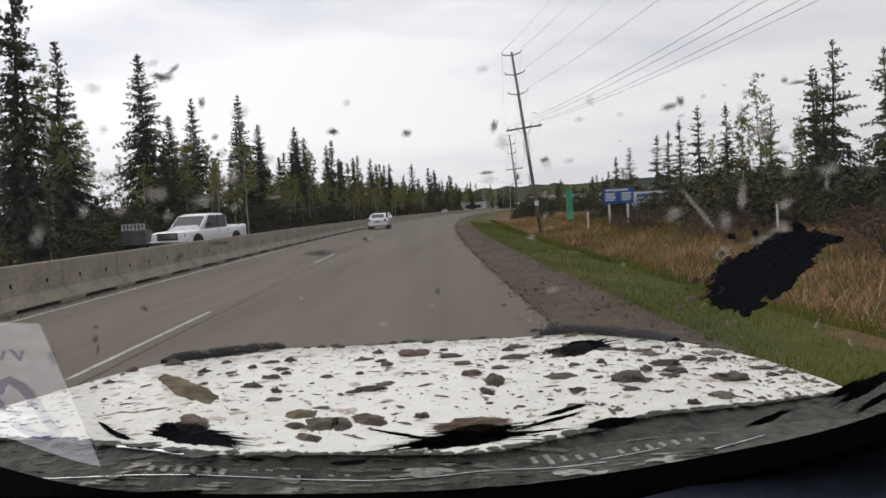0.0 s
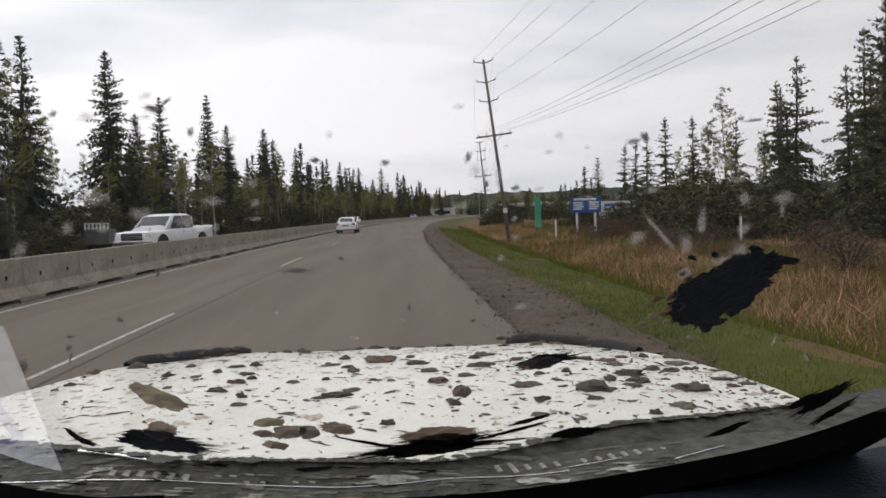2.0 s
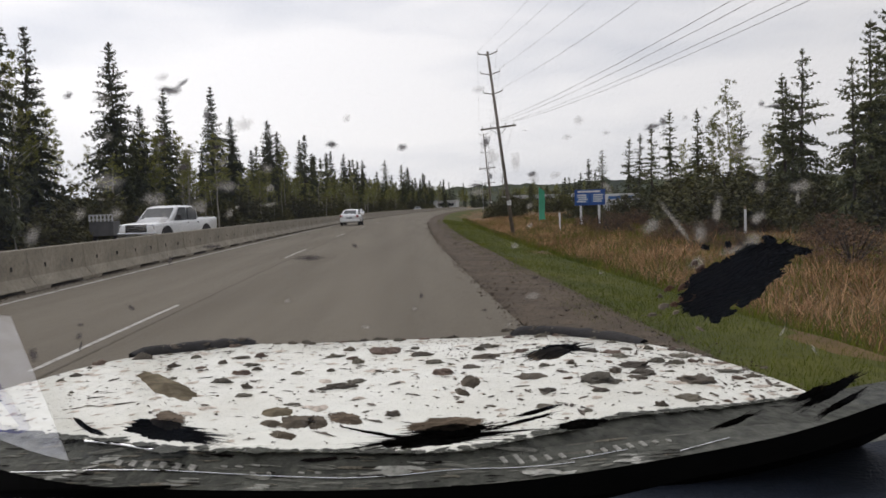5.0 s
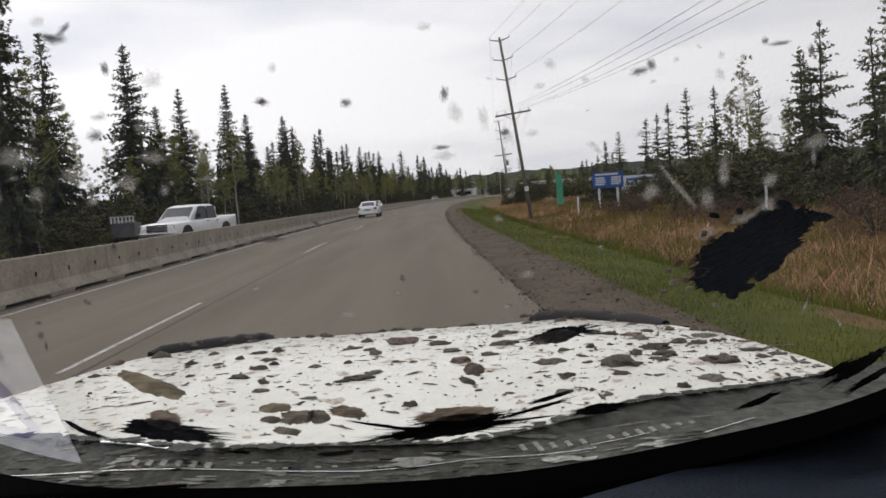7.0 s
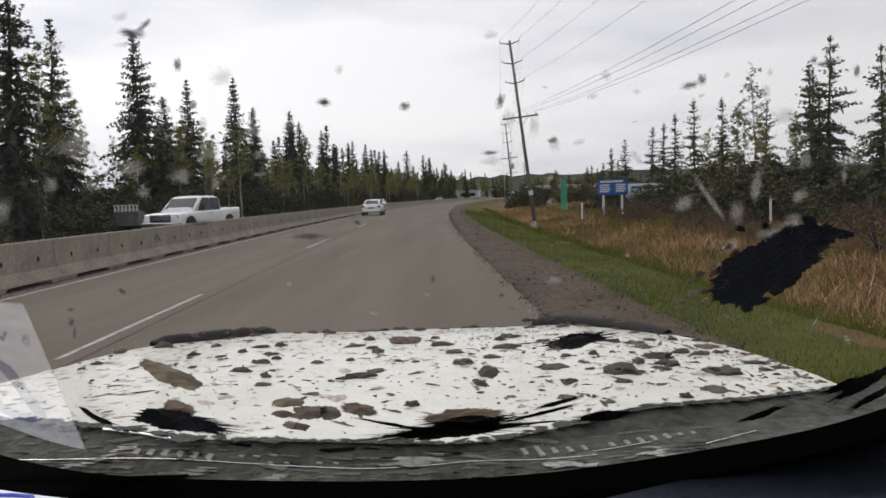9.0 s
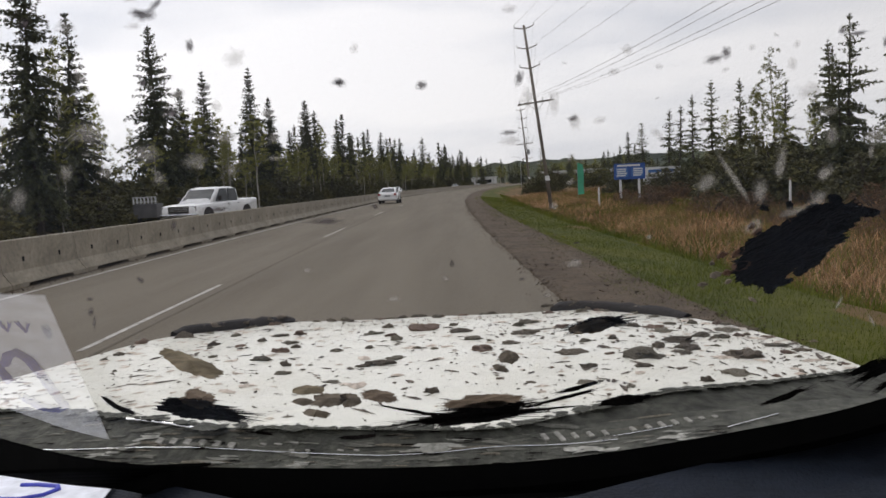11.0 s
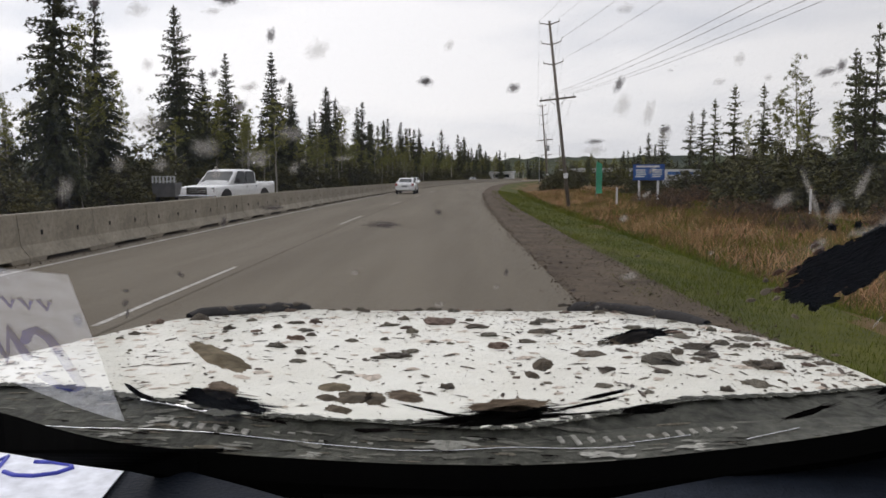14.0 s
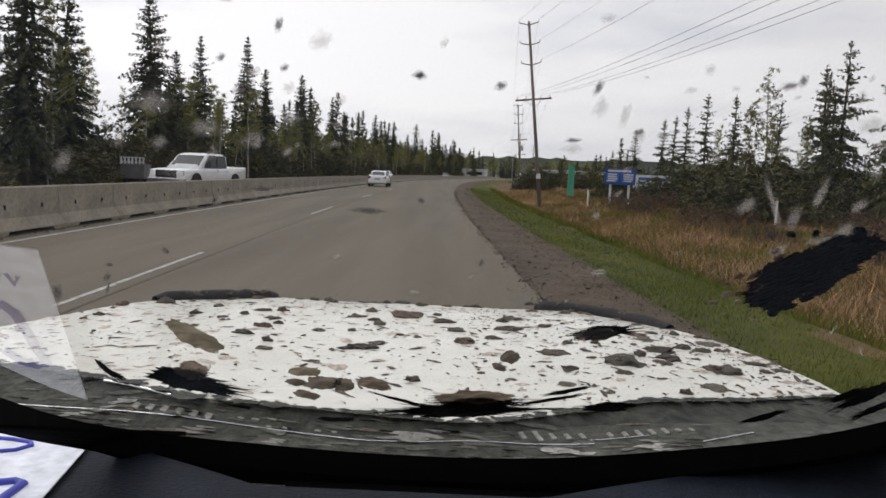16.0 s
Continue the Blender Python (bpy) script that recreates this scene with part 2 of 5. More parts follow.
SIGN_BLUE = material("blue_sign", (0.01, 0.06, 0.26), (0.015, 0.08, 0.32), 3, 0.4)
SIGN_WHITE = material("white_board", (0.62, 0.63, 0.64), (0.74, 0.75, 0.75), 2, 0.6)
BANNER = material("green_banner", (0.05, 0.34, 0.2), (0.08, 0.42, 0.26), 2, 0.8)
BLUE_STUFF = material("blue_panel", (0.03, 0.12, 0.35), (0.05, 0.16, 0.42), 2, 0.6)
METAL_WALL = material("pale_cladding", (0.5, 0.52, 0.53), (0.62, 0.63, 0.63), 0.3, 0.6)
DARK_WALL = material("dark_cladding", (0.06, 0.06, 0.065), (0.1, 0.1, 0.1), 0.3, 0.7)
HILL = material("far_wood", (0.02, 0.03, 0.02), (0.06, 0.068, 0.03), 0.012, 0.95, fine=0.09)
RED_LAMP = material("red_lens", (0.25, 0.01, 0.015), (0.35, 0.015, 0.02), 4, 0.15)
GLASS = glass_material("windscreen_glass", 0.3)
DARK_SMEAR = smear("grey_splash", (0.13, 0.11, 0.11), 0.85, light=0.35)
PALE_SMEAR = smear("pale_splash", (0.45, 0.42, 0.38), 0.42, light=0.65)


# ---- mesh helpers ----
def part(name, bm, mat, parent=None, label="", smooth=False):
    me = bpy.data.meshes.new(name)
    bm.to_mesh(me)
    bm.free()
    return part_mesh(name, me, mat, parent, label, smooth)


def part_mesh(name, me, mat, parent=None, label="", smooth=False):
    if mat and not me.materials:
        me.materials.append(mat)
    if smooth:
        me.polygons.foreach_set("use_smooth", [True] * len(me.polygons))
    ob = new(name, me)
    if parent:
        ob.parent = parent
    return tagged(ob, label)


def thing(name, label, category, group="", kind="", at=(0, 0, 0), rz=0.0):
    ob = new(name)
    ob.matrix_basis = pose(*at, 0, 0, rz)
    return tagged(ob, label, category, group, kind)


def raw(name, verts, faces):
    me = bpy.data.meshes.new(name)
    me.from_pydata([tuple(v) for v in verts], [], [tuple(f) for f in faces])
    me.update()
    return me


def triangles(name, tri):
    """A mesh of loose triangles from an array (n, 3, 3)."""
    tri = np.asarray(tri, float)
    return raw(name, tri.reshape(-1, 3), np.arange(len(tri) * 3).reshape(-1, 3))


def box(bm, x0, x1, y0, y1, z0, z1, bevel=0.0):
    b = bmesh.new()
    bmesh.ops.create_cube(b, size=1.0, matrix=Matrix.Translation(((x0 + x1) / 2, (y0 + y1) / 2, (z0 + z1) / 2)) @ Matrix.Diagonal((x1 - x0, y1 - y0, z1 - z0, 1)))
    if bevel:
        bmesh.ops.bevel(b, geom=b.edges[:], offset=bevel, segments=2, affect="EDGES", profile=0.5)
    me = bpy.data.meshes.new("tmp")
    b.to_mesh(me)
    b.free()
    bm.from_mesh(me)
    bpy.data.meshes.remove(me)
    return bm


def rod(bm, a, b, r0, r1=None, seg=8):
    a, b = Vector(a), Vector(b)
    turn = (b - a).to_track_quat("Z", "Y").to_matrix().to_4x4()
    bmesh.ops.create_cone(bm, cap_ends=True, segments=seg, radius1=r0, radius2=r0 if r1 is None else r1, depth=(b - a).length, matrix=Matrix.Translation((a + b) / 2) @ turn)
    return bm


def tube(name, points, radius, mat, parent=None, label="", res=2):
    cu = bpy.data.curves.new(name, "CURVE")
    cu.dimensions, cu.bevel_depth, cu.bevel_resolution = "3D", radius, res
    sp = cu.splines.new("POLY")
    sp.points.add(len(points) - 1)
    for p, q in zip(sp.points, points):
        p.co = (*q, 1)
    tmp = bpy.data.objects.new("tmp", cu)
    me = bpy.data.meshes.new_from_object(tmp)
    me.name = name
    bpy.data.objects.remove(tmp)
    bpy.data.curves.remove(cu)
    me.materials.clear()
    return part_mesh(name, me, mat, parent, label, True)


# ---- the road's line: off is metres to the right of the right-hand pavement edge ----
def edge_x(y):
    if y < 0:
        return 1.55 - 0.04 * y
    if y < 420:
        return 1.55 - 0.04 * y + 3.6e-4 * y * y
    return 1.55 - 16.8 + 63.5 + 0.2624 * (y - 420)


def slope_deg(y):
    return -math.degrees(math.atan(edge_x(y + 0.5) - edge_x(y - 0.5)))


def land(off):
    """Height of the ground across the road."""
    xs = (-3000, -60, -24, -21, -19.4, 0.0, 1.5, 4.0, 5.6, 7.0, 10, 40, 200, 3000)
    zs = (-0.4, -0.4, -0.35, -0.3, -0.06, -0.06, -0.1, -0.4, -0.95, -0.85, -0.6, -0.5, -0.3, 0.0)
    return float(np.interp(off, xs, zs))


def at_road(off, y, z=None):
    return (edge_x(y) + off, y, land(off) if z is None else z)


def strip(name, off0, off1, y0, y1, z0, z1, mat, step=4.0, cols=1, follow=False, drop=0.05, parent=None, label=""):
    """A band that runs along the road, with a skirt at its sides."""
    verts, faces = [], []
    n = max(2, int((y1 - y0) / step) + 1)
    for y in np.linspace(y0, y1, n):
        row = []
        for k in range(cols + 1):
            off = off0 + (off1 - off0) * k / cols
            z = land(off) + z0 if follow else z0 + (z1 - z0) * k / cols
            row.append((edge_x(y) + off, y, z))
        row = [(row[0][0], y, row[0][2] - drop)] + row + [(row[-1][0], y, row[-1][2] - drop)]
        verts += row
    w = cols + 3
    for i in range(n - 1):
        for k in range(w - 1):
            a = i * w + k
            faces.append((a, a + 1, a + w + 1, a + w))
    return part_mesh(name, raw(name, verts, faces), mat, parent, label)


# ---- structure: ground, roads, barrier ----
def ground():
    ys = np.concatenate([np.linspace(-2500, -100, 12), np.linspace(-60, 140, 81), np.linspace(150, 420, 40), np.linspace(450, 4000, 24)])
    offs = np.concatenate([[-3000, -1200, -500, -200, -90], np.linspace(-60, -24, 8), [-21, -19.4, -10, 0, 1.5, 2.7, 4.0, 4.8, 5.6, 7, 8.5, 10], np.linspace(14, 60, 12), [90, 160, 300, 700, 1500, 3000]])
    verts = []
    for y in ys:
        for o in offs:
            x, _, z = at_road(o, y)
            rough = 0.12 * noise.noise((x * 0.25, y * 0.25, 0)) if o > 3.9 or o < -23 else 0.0
            verts.append((x, y, z + rough))
    w = len(offs)
    faces = [(i * w + k, i * w + k + 1, i * w + w + k + 1, i * w + w + k) for i in range(len(ys) - 1) for k in range(w - 1)]
    ob = part_mesh("ground", raw("ground", verts, faces), SOIL, smooth=True)
    tagged(ob, "brown-green spring field and forest soil beside the highway", "ground", kind="structure")


ground()
tagged(strip("road", -9.0, 0.0, -120, 460, 0.0, 0.0, ASPHALT, cols=2), "worn grey-brown asphalt lanes curving to the right", "road", kind="structure")
tagged(strip("road_opposite", -19.2, -10.0, -120, 460, 0.0, 0.0, ASPHALT, cols=2), "grey asphalt carriageway behind the concrete barrier", "road", kind="structure")
tagged(strip("shoulder", 0.02, 1.6, -60, 420, 0.03, 0.03, GRAVEL, cols=8, follow=True), "dark gravel shoulder beside the asphalt", "shoulder", kind="structure")
tagged(strip("median_strip", -10.0, -9.0, -120, 460, -0.005, -0.005, GRAVEL), "gritty strip under the barrier", "median", kind="structure")
markings = thing("road_markings", "worn white lane lines on the asphalt", "road marking", kind="structure")
strip("edge_line", -8.62, -8.52, -60, 400, 0.005, 0.005, LINE_PAINT, parent=markings, drop=0.004)
strip("edge_line", -18.4, -18.28, -60, 400, 0.005, 0.005, LINE_PAINT, parent=markings, drop=0.004)
for k in range(18):
    y = 7.9 + 17.7 * (k - 1)
    strip("lane_dash", -5.21, -5.14, y, y + 5.4, 0.005, 0.005, LINE_PAINT, step=1.5, parent=markings, drop=0.004)
seams = thing("tar_seams", "dark sealed seams along the lanes", "seam", kind="structure")
strip("seam", -4.96, -4.92, -60, 300, 0.0042, 0.0042, TAR, parent=seams, drop=0.004)


def barrier():
    top = thing("median_barrier", "weathered pale concrete highway barrier in joined segments", "barrier", kind="structure")
    prof = ((-0.3, 0.0), (-0.3, 0.09), (-0.14, 0.3), (-0.085, 0.86), (-0.07, 0.88), (0.07, 0.88), (0.085, 0.86), (0.14, 0.3), (0.3, 0.09), (0.3, 0.0))
    L = 2.99

    def body():
        verts, faces = [], []
        cuts = (0.0, 0.02, 0.55, 0.6, 2.37, 2.42, 2.95, L)
        for c in cuts:
            shrink = 0.006 if c in (0.0, L) else 0.0
            lift = 0.07 if 0.58 < c < 2.4 else 0.0
            for x, z in prof:
                verts.append((x * (1 - shrink), c, max(z, lift) - (shrink if z > 0.8 else 0)))
        w = len(prof)
        for i in range(len(cuts) - 1):
            for k in range(w - 1):
                a = i * w + k
                faces.append((a, a + w, a + w + 1, a + 1))
            faces.append((i * w, i * w + w - 1, i * w + 2 * w - 1, i * w + w))
        faces += [tuple(range(w)), tuple(range((len(cuts) - 1) * w + w - 1, (len(cuts) - 1) * w - 1, -1))]
        return raw("segment", verts, faces)

    seg = body()
    seg.materials.append(CONCRETE)
    # a black box on the face gives the shade inside the slot
    slot = bmesh.new()
    box(slot, 0.1, 0.132, 0.0, 0.055, 0.46, 0.55)
    slot_me = bpy.data.meshes.new("slot")
    slot.to_mesh(slot_me)
    slot.free()
    slot_me.materials.append(FRIT)
    y = -40.0
    while y < 330:
        ob = new("segment", seg)
        ob.parent = top
        ob.matrix_basis = pose(edge_x(y) - 9.4, y, -0.005, 0, 0, slope_deg(y + 1.5) + random.uniform(-0.15, 0.15))
        if 0 < y < 120:
            for dy in (0.75, 2.2):
                s = new("lifting_slot", slot_me)
                s.parent = ob
                s.matrix_basis = pose(0.0, dy, 0)
        y += 3.0


barrier()


# ---- plants ----
def clumps(rng, centres, size, count, droop=0.3, flat=0.5):
    """Loose leaf triangles round each centre."""
    c = np.repeat(np.asarray(centres), count, axis=0)
    n = len(c)
    mid = c + rng.normal(0, 1, (n, 3)) * np.array([size, size, size * flat])[None] * 0.6
    a = rng.normal(0, 1, (n, 3))
    a /= np.linalg.norm(a, axis=1, keepdims=True) + 1e-9
    a[:, 2] = a[:, 2] * flat - droop
    b = np.cross(a, rng.normal(0, 1, (n, 3)))
    b /= np.linalg.norm(b, axis=1, keepdims=True) + 1e-9
    s = size * rng.uniform(0.6, 1.3, (n, 1))
    return np.stack([mid - a * s * 0.5 + b * s * 0.28, mid - a * s * 0.5 - b * s * 0.28, mid + a * s * 0.6], 1)


def spruce_mesh(seed, h=10.0, width=0.2, sparse=0.0, whorls=46, per=9, leaf=0.024, count=10, step=0.017):
    """Whorls of drooping branches, each set with sprays of needles that point along it and hang."""
    rng = np.random.default_rng(seed)
    mid, way, size = [], [], []
    bare = 0.06 + 0.05 * rng.random()
    for i in range(whorls):
        f = min(max((i + rng.uniform(-0.3, 0.3)) / whorls, 0.0), 0.99)
        z = h * (bare + (1 - bare) * f)
        reach = h * width * (1 - f) ** 0.8 * min(1.0, 0.65 + 2.5 * f) * rng.uniform(0.72, 1.12) + 0.006 * h
        for _ in range(per):
            if rng.random() < sparse:
                continue
            ang, L = rng.uniform(0, 2 * math.pi), reach * rng.uniform(0.55, 1.15)
            rise = 0.75 * f - 0.12 + rng.normal(0, 0.08)
            out = np.array((math.cos(ang), math.sin(ang), 0.0))
            m = max(2, int(L / (step * h)))
            for j in range(m):
                q = (j + 1) / m
                mid.append(out * L * q + np.array((0, 0, z + L * (rise * q - 0.55 * (1 - f) * q * q))))
                way.append(out + np.array((0, 0, rise - 1.1 * (1 - f) * q)))
                size.append(leaf * h * (0.42 + 0.58 * (1 - f)) * (1.15 - 0.5 * q))
    for q in np.linspace(0.5, 0.995, 22):
        mid.append(np.array((0, 0, h * q)))
        way.append(np.array((0, 0, 1.0)))
        size.append(leaf * h * (0.95 - 0.6 * q))
    c, d, s = (np.repeat(np.array(v), count, axis=0) for v in (mid, way, size))
    s = (s * rng.uniform(0.6, 1.25, len(s)))[:, None]
    c = c + rng.normal(0, 0.32, c.shape) * s
    d = d + rng.normal(0, 0.5, d.shape) - np.array((0, 0, 0.35)) * rng.random((len(d), 1))
    d /= np.linalg.norm(d, axis=1, keepdims=True) + 1e-9
    side = np.cross(d, rng.normal(0, 1, d.shape))
    side /= np.linalg.norm(side, axis=1, keepdims=True) + 1e-9
    return triangles("crown", np.stack([c - d * s * 0.5 + side * s * 0.27, c - d * s * 0.5 - side * s * 0.27, c + d * s * 0.75], 1))


def trunk_mesh(h, r, seg=6, bend=0.0, seed=0):
    rng = np.random.default_rng(seed)
    bm = bmesh.new()
    n, pts = 6, []
    for i in range(n + 1):
        f = i / n
        pts.append((bend * h * math.sin(f * 2.2) + rng.normal(0, 0.004) * h, rng.normal(0, 0.004) * h, h * f))
    for i in range(n):
        rod(bm, pts[i], pts[i + 1], r * (1 - i / n * 0.9), r * (1 - (i + 1) / n * 0.9), seg)
    me = bpy.data.meshes.new("trunk")
    bm.to_mesh(me)
    bm.free()
    return me


def tree(name, label, trunk, bark, crown, leaf, twigs=None):
    top = thing(name, label, "tree")
    part_mesh("trunk", trunk, bark, top)
    part_mesh("crown", crown, leaf, top)
    if twigs:
        part_mesh("branches", twigs, bark, top)
    return top


def aspen_parts(seed, h=10.0, spread=0.13, leafy=1.0, low=0.4):
    rng = np.random.default_rng(seed)
    bm, centres = bmesh.new(), []
    for i in range(22):
        f = low + (0.97 - low) * (i + rng.random()) / 22
        z, ang = h * f, rng.uniform(0, 2 * math.pi)
        L = h * spread * (1.15 - f) * 1.6 * rng.uniform(0.6, 1.2)
        tip = (math.cos(ang) * L, math.sin(ang) * L, z + L * 0.75)
        rod(bm, (0, 0, z), tip, 0.0035 * h * (1.1 - f), 0.001 * h, 4)
        for j in range(7):
            q = rng.uniform(0.25, 1.1)
            centres.append((tip[0] * q + rng.normal(0, 0.02 * h), tip[1] * q + rng.normal(0, 0.02 * h), z + (tip[2] - z) * q + rng.normal(0, 0.02 * h)))
    twigs = bpy.data.meshes.new("branches")
    bm.to_mesh(twigs)
    bm.free()
    keep = [c for c in centres if rng.random() < leafy]
    crown = triangles("crown", clumps(rng, keep, 0.013 * h, 22, 0.1, 1.0))
    return crown, twigs


def shrub_mesh(seed, count=240, stems=9, size=0.05):
    """A one-metre bush: stems and many leaves."""
    rng = np.random.default_rng(seed)
    centres = []
    for _ in range(count):
        ang, r = rng.uniform(0, 2 * math.pi), 0.62 * math.sqrt(rng.random())
        z = (1 - (r / 0.75) ** 2) * rng.uniform(0.1, 1.05) + 0.02 * rng.normal()
        centres.append((math.cos(ang) * r, math.sin(ang) * r, max(0.03, z)))
    bm = bmesh.new()
    for _ in range(stems):
        ang = rng.uniform(0, 2 * math.pi)
        rod(bm, (0, 0, 0), (0.4 * math.cos(ang), 0.4 * math.sin(ang), rng.uniform(0.5, 1.0)), 0.012, 0.004, 4)
    stem = bpy.data.meshes.new("stems")
    bm.to_mesh(stem)
    bm.free()
    return triangles("leaves", clumps(rng, centres, size * 1.4, 13, 0.0, 0.8)), stem


def shrub(name, label, leaf, seed, **kw):
    top = thing(name, label, "bush")
    leaves, stem = shrub_mesh(seed, **kw)
    part_mesh("leaves", leaves, leaf, top)
    part_mesh("stems", stem, BARK, top)
    return top


def plant(proto, off, y, size, tilt=0.0, wide=1.0):
    """A copy of a prototype of ten metres (bushes: of one metre)."""
    x, y, z = at_road(off, y)
    ob = copy_thing(proto, pose(x, y, z - 0.08, random.uniform(-tilt, tilt), random.uniform(-tilt, tilt), random.uniform(0, 360)))
    ob.scale = (size * wide, size * wide, size)
    return ob


def forget(proto):
    for o in (*proto.children_recursive, proto):
        bpy.data.objects.remove(o)


def forest():
    rnd = random.Random(11)
    spruces = [tree("spruce_tree", "tall dark green spruce with drooping branches at the forest edge", trunk_mesh(9.9, 0.13, seed=i), BARK, spruce_mesh(i, 10.0, w, sp), NEEDLES)
               for i, (w, sp) in enumerate(((0.18, 0.05), (0.15, 0.1), (0.2, 0.1), (0.17, 0.22), (0.21, 0.15)))]
    far = [tree("spruce_tree", "slender dark spruce far along the forest edge", trunk_mesh(9.9, 0.13, 5, seed=20 + i), BARK, spruce_mesh(30 + i, 10.0, w, 0.1, 24, 6, 0.06, 3, 0.035), NEEDLES)
           for i, w in enumerate((0.16, 0.19, 0.22))]
    aspens = []
    for i, leafy in enumerate((1.0, 0.75, 0.4)):
        crown, twigs = aspen_parts(50 + i, leafy=leafy)
        aspens.append(tree("aspen_tree", "slim pale-barked aspen with sparse yellow-green spring leaves", trunk_mesh(9.7, 0.085, bend=0.01 * i, seed=60 + i), PALE_BARK, crown, LEAVES, twigs))
    crown, twigs = aspen_parts(57, spread=0.3, leafy=0.8, low=0.3)
    broad = tree("broadleaf_tree", "round-crowned tree with thin spring leaves at the forest edge", trunk_mesh(9.0, 0.12, seed=66), BARK, crown, LEAVES, twigs)
    pines = [tree("pine_tree", "irregular young pine above the roadside bushes", trunk_mesh(9.9, 0.14, seed=70 + i), BARK, spruce_mesh(80 + i, 10.0, w, 0.3, 26, 6, 0.031, 10, 0.022), PINE_NEEDLES)
             for i, w in enumerate((0.22, 0.26, 0.19))]
    shrubs = [shrub("bush", "dense dark olive bush at the forest edge", SHRUB, 90 + i) for i in range(3)]
    rusty = [shrub("bush", "rust-brown leafless bush in the field", RUST_SHRUB, 96 + i, size=0.024, count=420, stems=16) for i in range(2)]
    green = [shrub("bush", "fresh yellow-green bush under the trees", LEAVES, 99 + i, size=0.045) for i in range(2)]

    # tall single spruces of the left edge: (off, y, height)
    for off, y, h in ((-26, 31, 7), (-27, 38, 8.5), (-25.5, 47, 18), (-27, 56, 15), (-25, 66, 16), (-26, 74, 12), (-27, 84, 15), (-26, 97, 17), (-27, 110, 15), (-25, 124, 14), (-28, 134, 17), (-26, 150, 15), (-27, 166, 13), (-26, 180, 15), (-28, 205, 16), (-26, 222, 14)):
        plant(rnd.choice(spruces), off, y, h / 10, 1.5)
    y = 20.0
    while y < 330:
        kind = spruces + aspens[:2] * 2 if y < 140 else far
        tall = 0.35 if y > 140 else 0 if y > 90 else -0.35
        plant(rnd.choice(kind), rnd.uniform(-45, -29), y, rnd.uniform(0.9, 1.5) + tall, 2)
        if rnd.random() < 0.55:
            plant(rnd.choice(kind), rnd.uniform(-36, -24), y + 2, rnd.uniform(0.7, 1.35) + tall * 0.8, 2)
        y += rnd.uniform(2.5, 5.0) * (1 + y / 250)
    y = 18.0
    while y < 300:
        plant(rnd.choice(aspens), rnd.uniform(-40, -24), y, rnd.uniform(0.7, 1.25), 3)
        y += rnd.uniform(3, 8) * (1 + y / 300)
    y = 30.0
    while y < 330:
        for _ in range(2):
            plant(rnd.choice(shrubs), rnd.uniform(-34, -22.5), y + rnd.uniform(-1, 1), rnd.uniform(2.4, 5.2) * (0.7 if y < 60 else 1), 5, rnd.uniform(1.0, 1.6))
        y += rnd.uniform(1.8, 3.2) * (1 + y / 200)

    for _ in range(34):
        y = rnd.uniform(36, 210)
        plant(rnd.choice(aspens), rnd.uniform(-26, -22.8), y, rnd.uniform(0.55, 1.05), 3, 1.3)
    for _ in range(46):
        plant(rnd.choice(aspens), rnd.uniform(-27, -22.3), rnd.uniform(95, 330), rnd.uniform(0.5, 0.85), 3, 1.5)
    for _ in range(70):
        y = rnd.uniform(220, 450)
        plant(rnd.choice(aspens[:2]), rnd.uniform(-60, -22), y, rnd.uniform(0.75, 1.2), 2, 1.5)
    for _ in range(36):
        plant(rnd.choice(aspens[:2] + far), rnd.uniform(16, 80), rnd.uniform(210, 440), rnd.uniform(0.6, 1.0), 2, 1.5)
    for _ in range(90):
        plant(rnd.choice(far), rnd.uniform(-62, -22), rnd.uniform(300, 470), rnd.uniform(0.8, 1.5), 2)
    for _ in range(50):
        plant(rnd.choice(far + aspens), rnd.uniform(-14, 30), rnd.uniform(470, 540), rnd.uniform(0.7, 1.2), 2)
    for _ in range(60):
        plant(rnd.choice((broad, aspens[0])), rnd.uniform(-50, 45), rnd.uniform(350, 520), rnd.uniform(0.8, 1.25), 2, 1.4)
    for off, y, h, w in ((16.5, 50, 3.4, 1.2), (18, 51, 4.2, 1.1), (19.5, 49, 3.8, 1.2), (17, 47, 2.8, 1.3), (21, 52, 3.2, 1.3), (9.5, 118, 3.2, 1.2), (11, 121, 3.8, 1.0)):
        plant(rnd.choice(shrubs), off, y, h, 4, w)

    # right side: bushes, pines and a band of forest behind them
    for off, y, h in ((22, 78, 9.5), (24.5, 80, 11), (27, 79, 8), (25, 55, 10.5), (27, 57, 12.5), (24, 52, 8.5), (23, 41, 11), (25, 43, 13.5), (27.5, 43.5, 12), (21.5, 40, 9), (29, 46, 11), (26, 66, 9), (24, 70, 10), (28, 62, 11), (22, 88, 9), (25, 95, 10), (30, 50, 12.5), (20, 92, 8), (33, 58, 13)):
        plant(rnd.choice(pines), off, y, h / 10, 2)
    for off, y, h in ((31, 44, 15), (34, 47, 17), (28, 34, 14), (33, 52, 14), (38, 60, 16), (25, 30, 13)):
        plant(rnd.choice(spruces), off, y, h / 10, 2)
    for _ in range(34):
        y = rnd.uniform(28, 95)
        plant(rnd.choice(shrubs), rnd.uniform(17, 32) + max(0, 45 - y) * 0.1, y, rnd.uniform(2.2, 4.2), 5, rnd.uniform(1.0, 1.6))
    for _ in range(40):
        y = rnd.uniform(95, 330)
        plant(rnd.choice(shrubs + green), rnd.uniform(10, 60), y, rnd.uniform(2.5, 4.5), 5, 1.4)
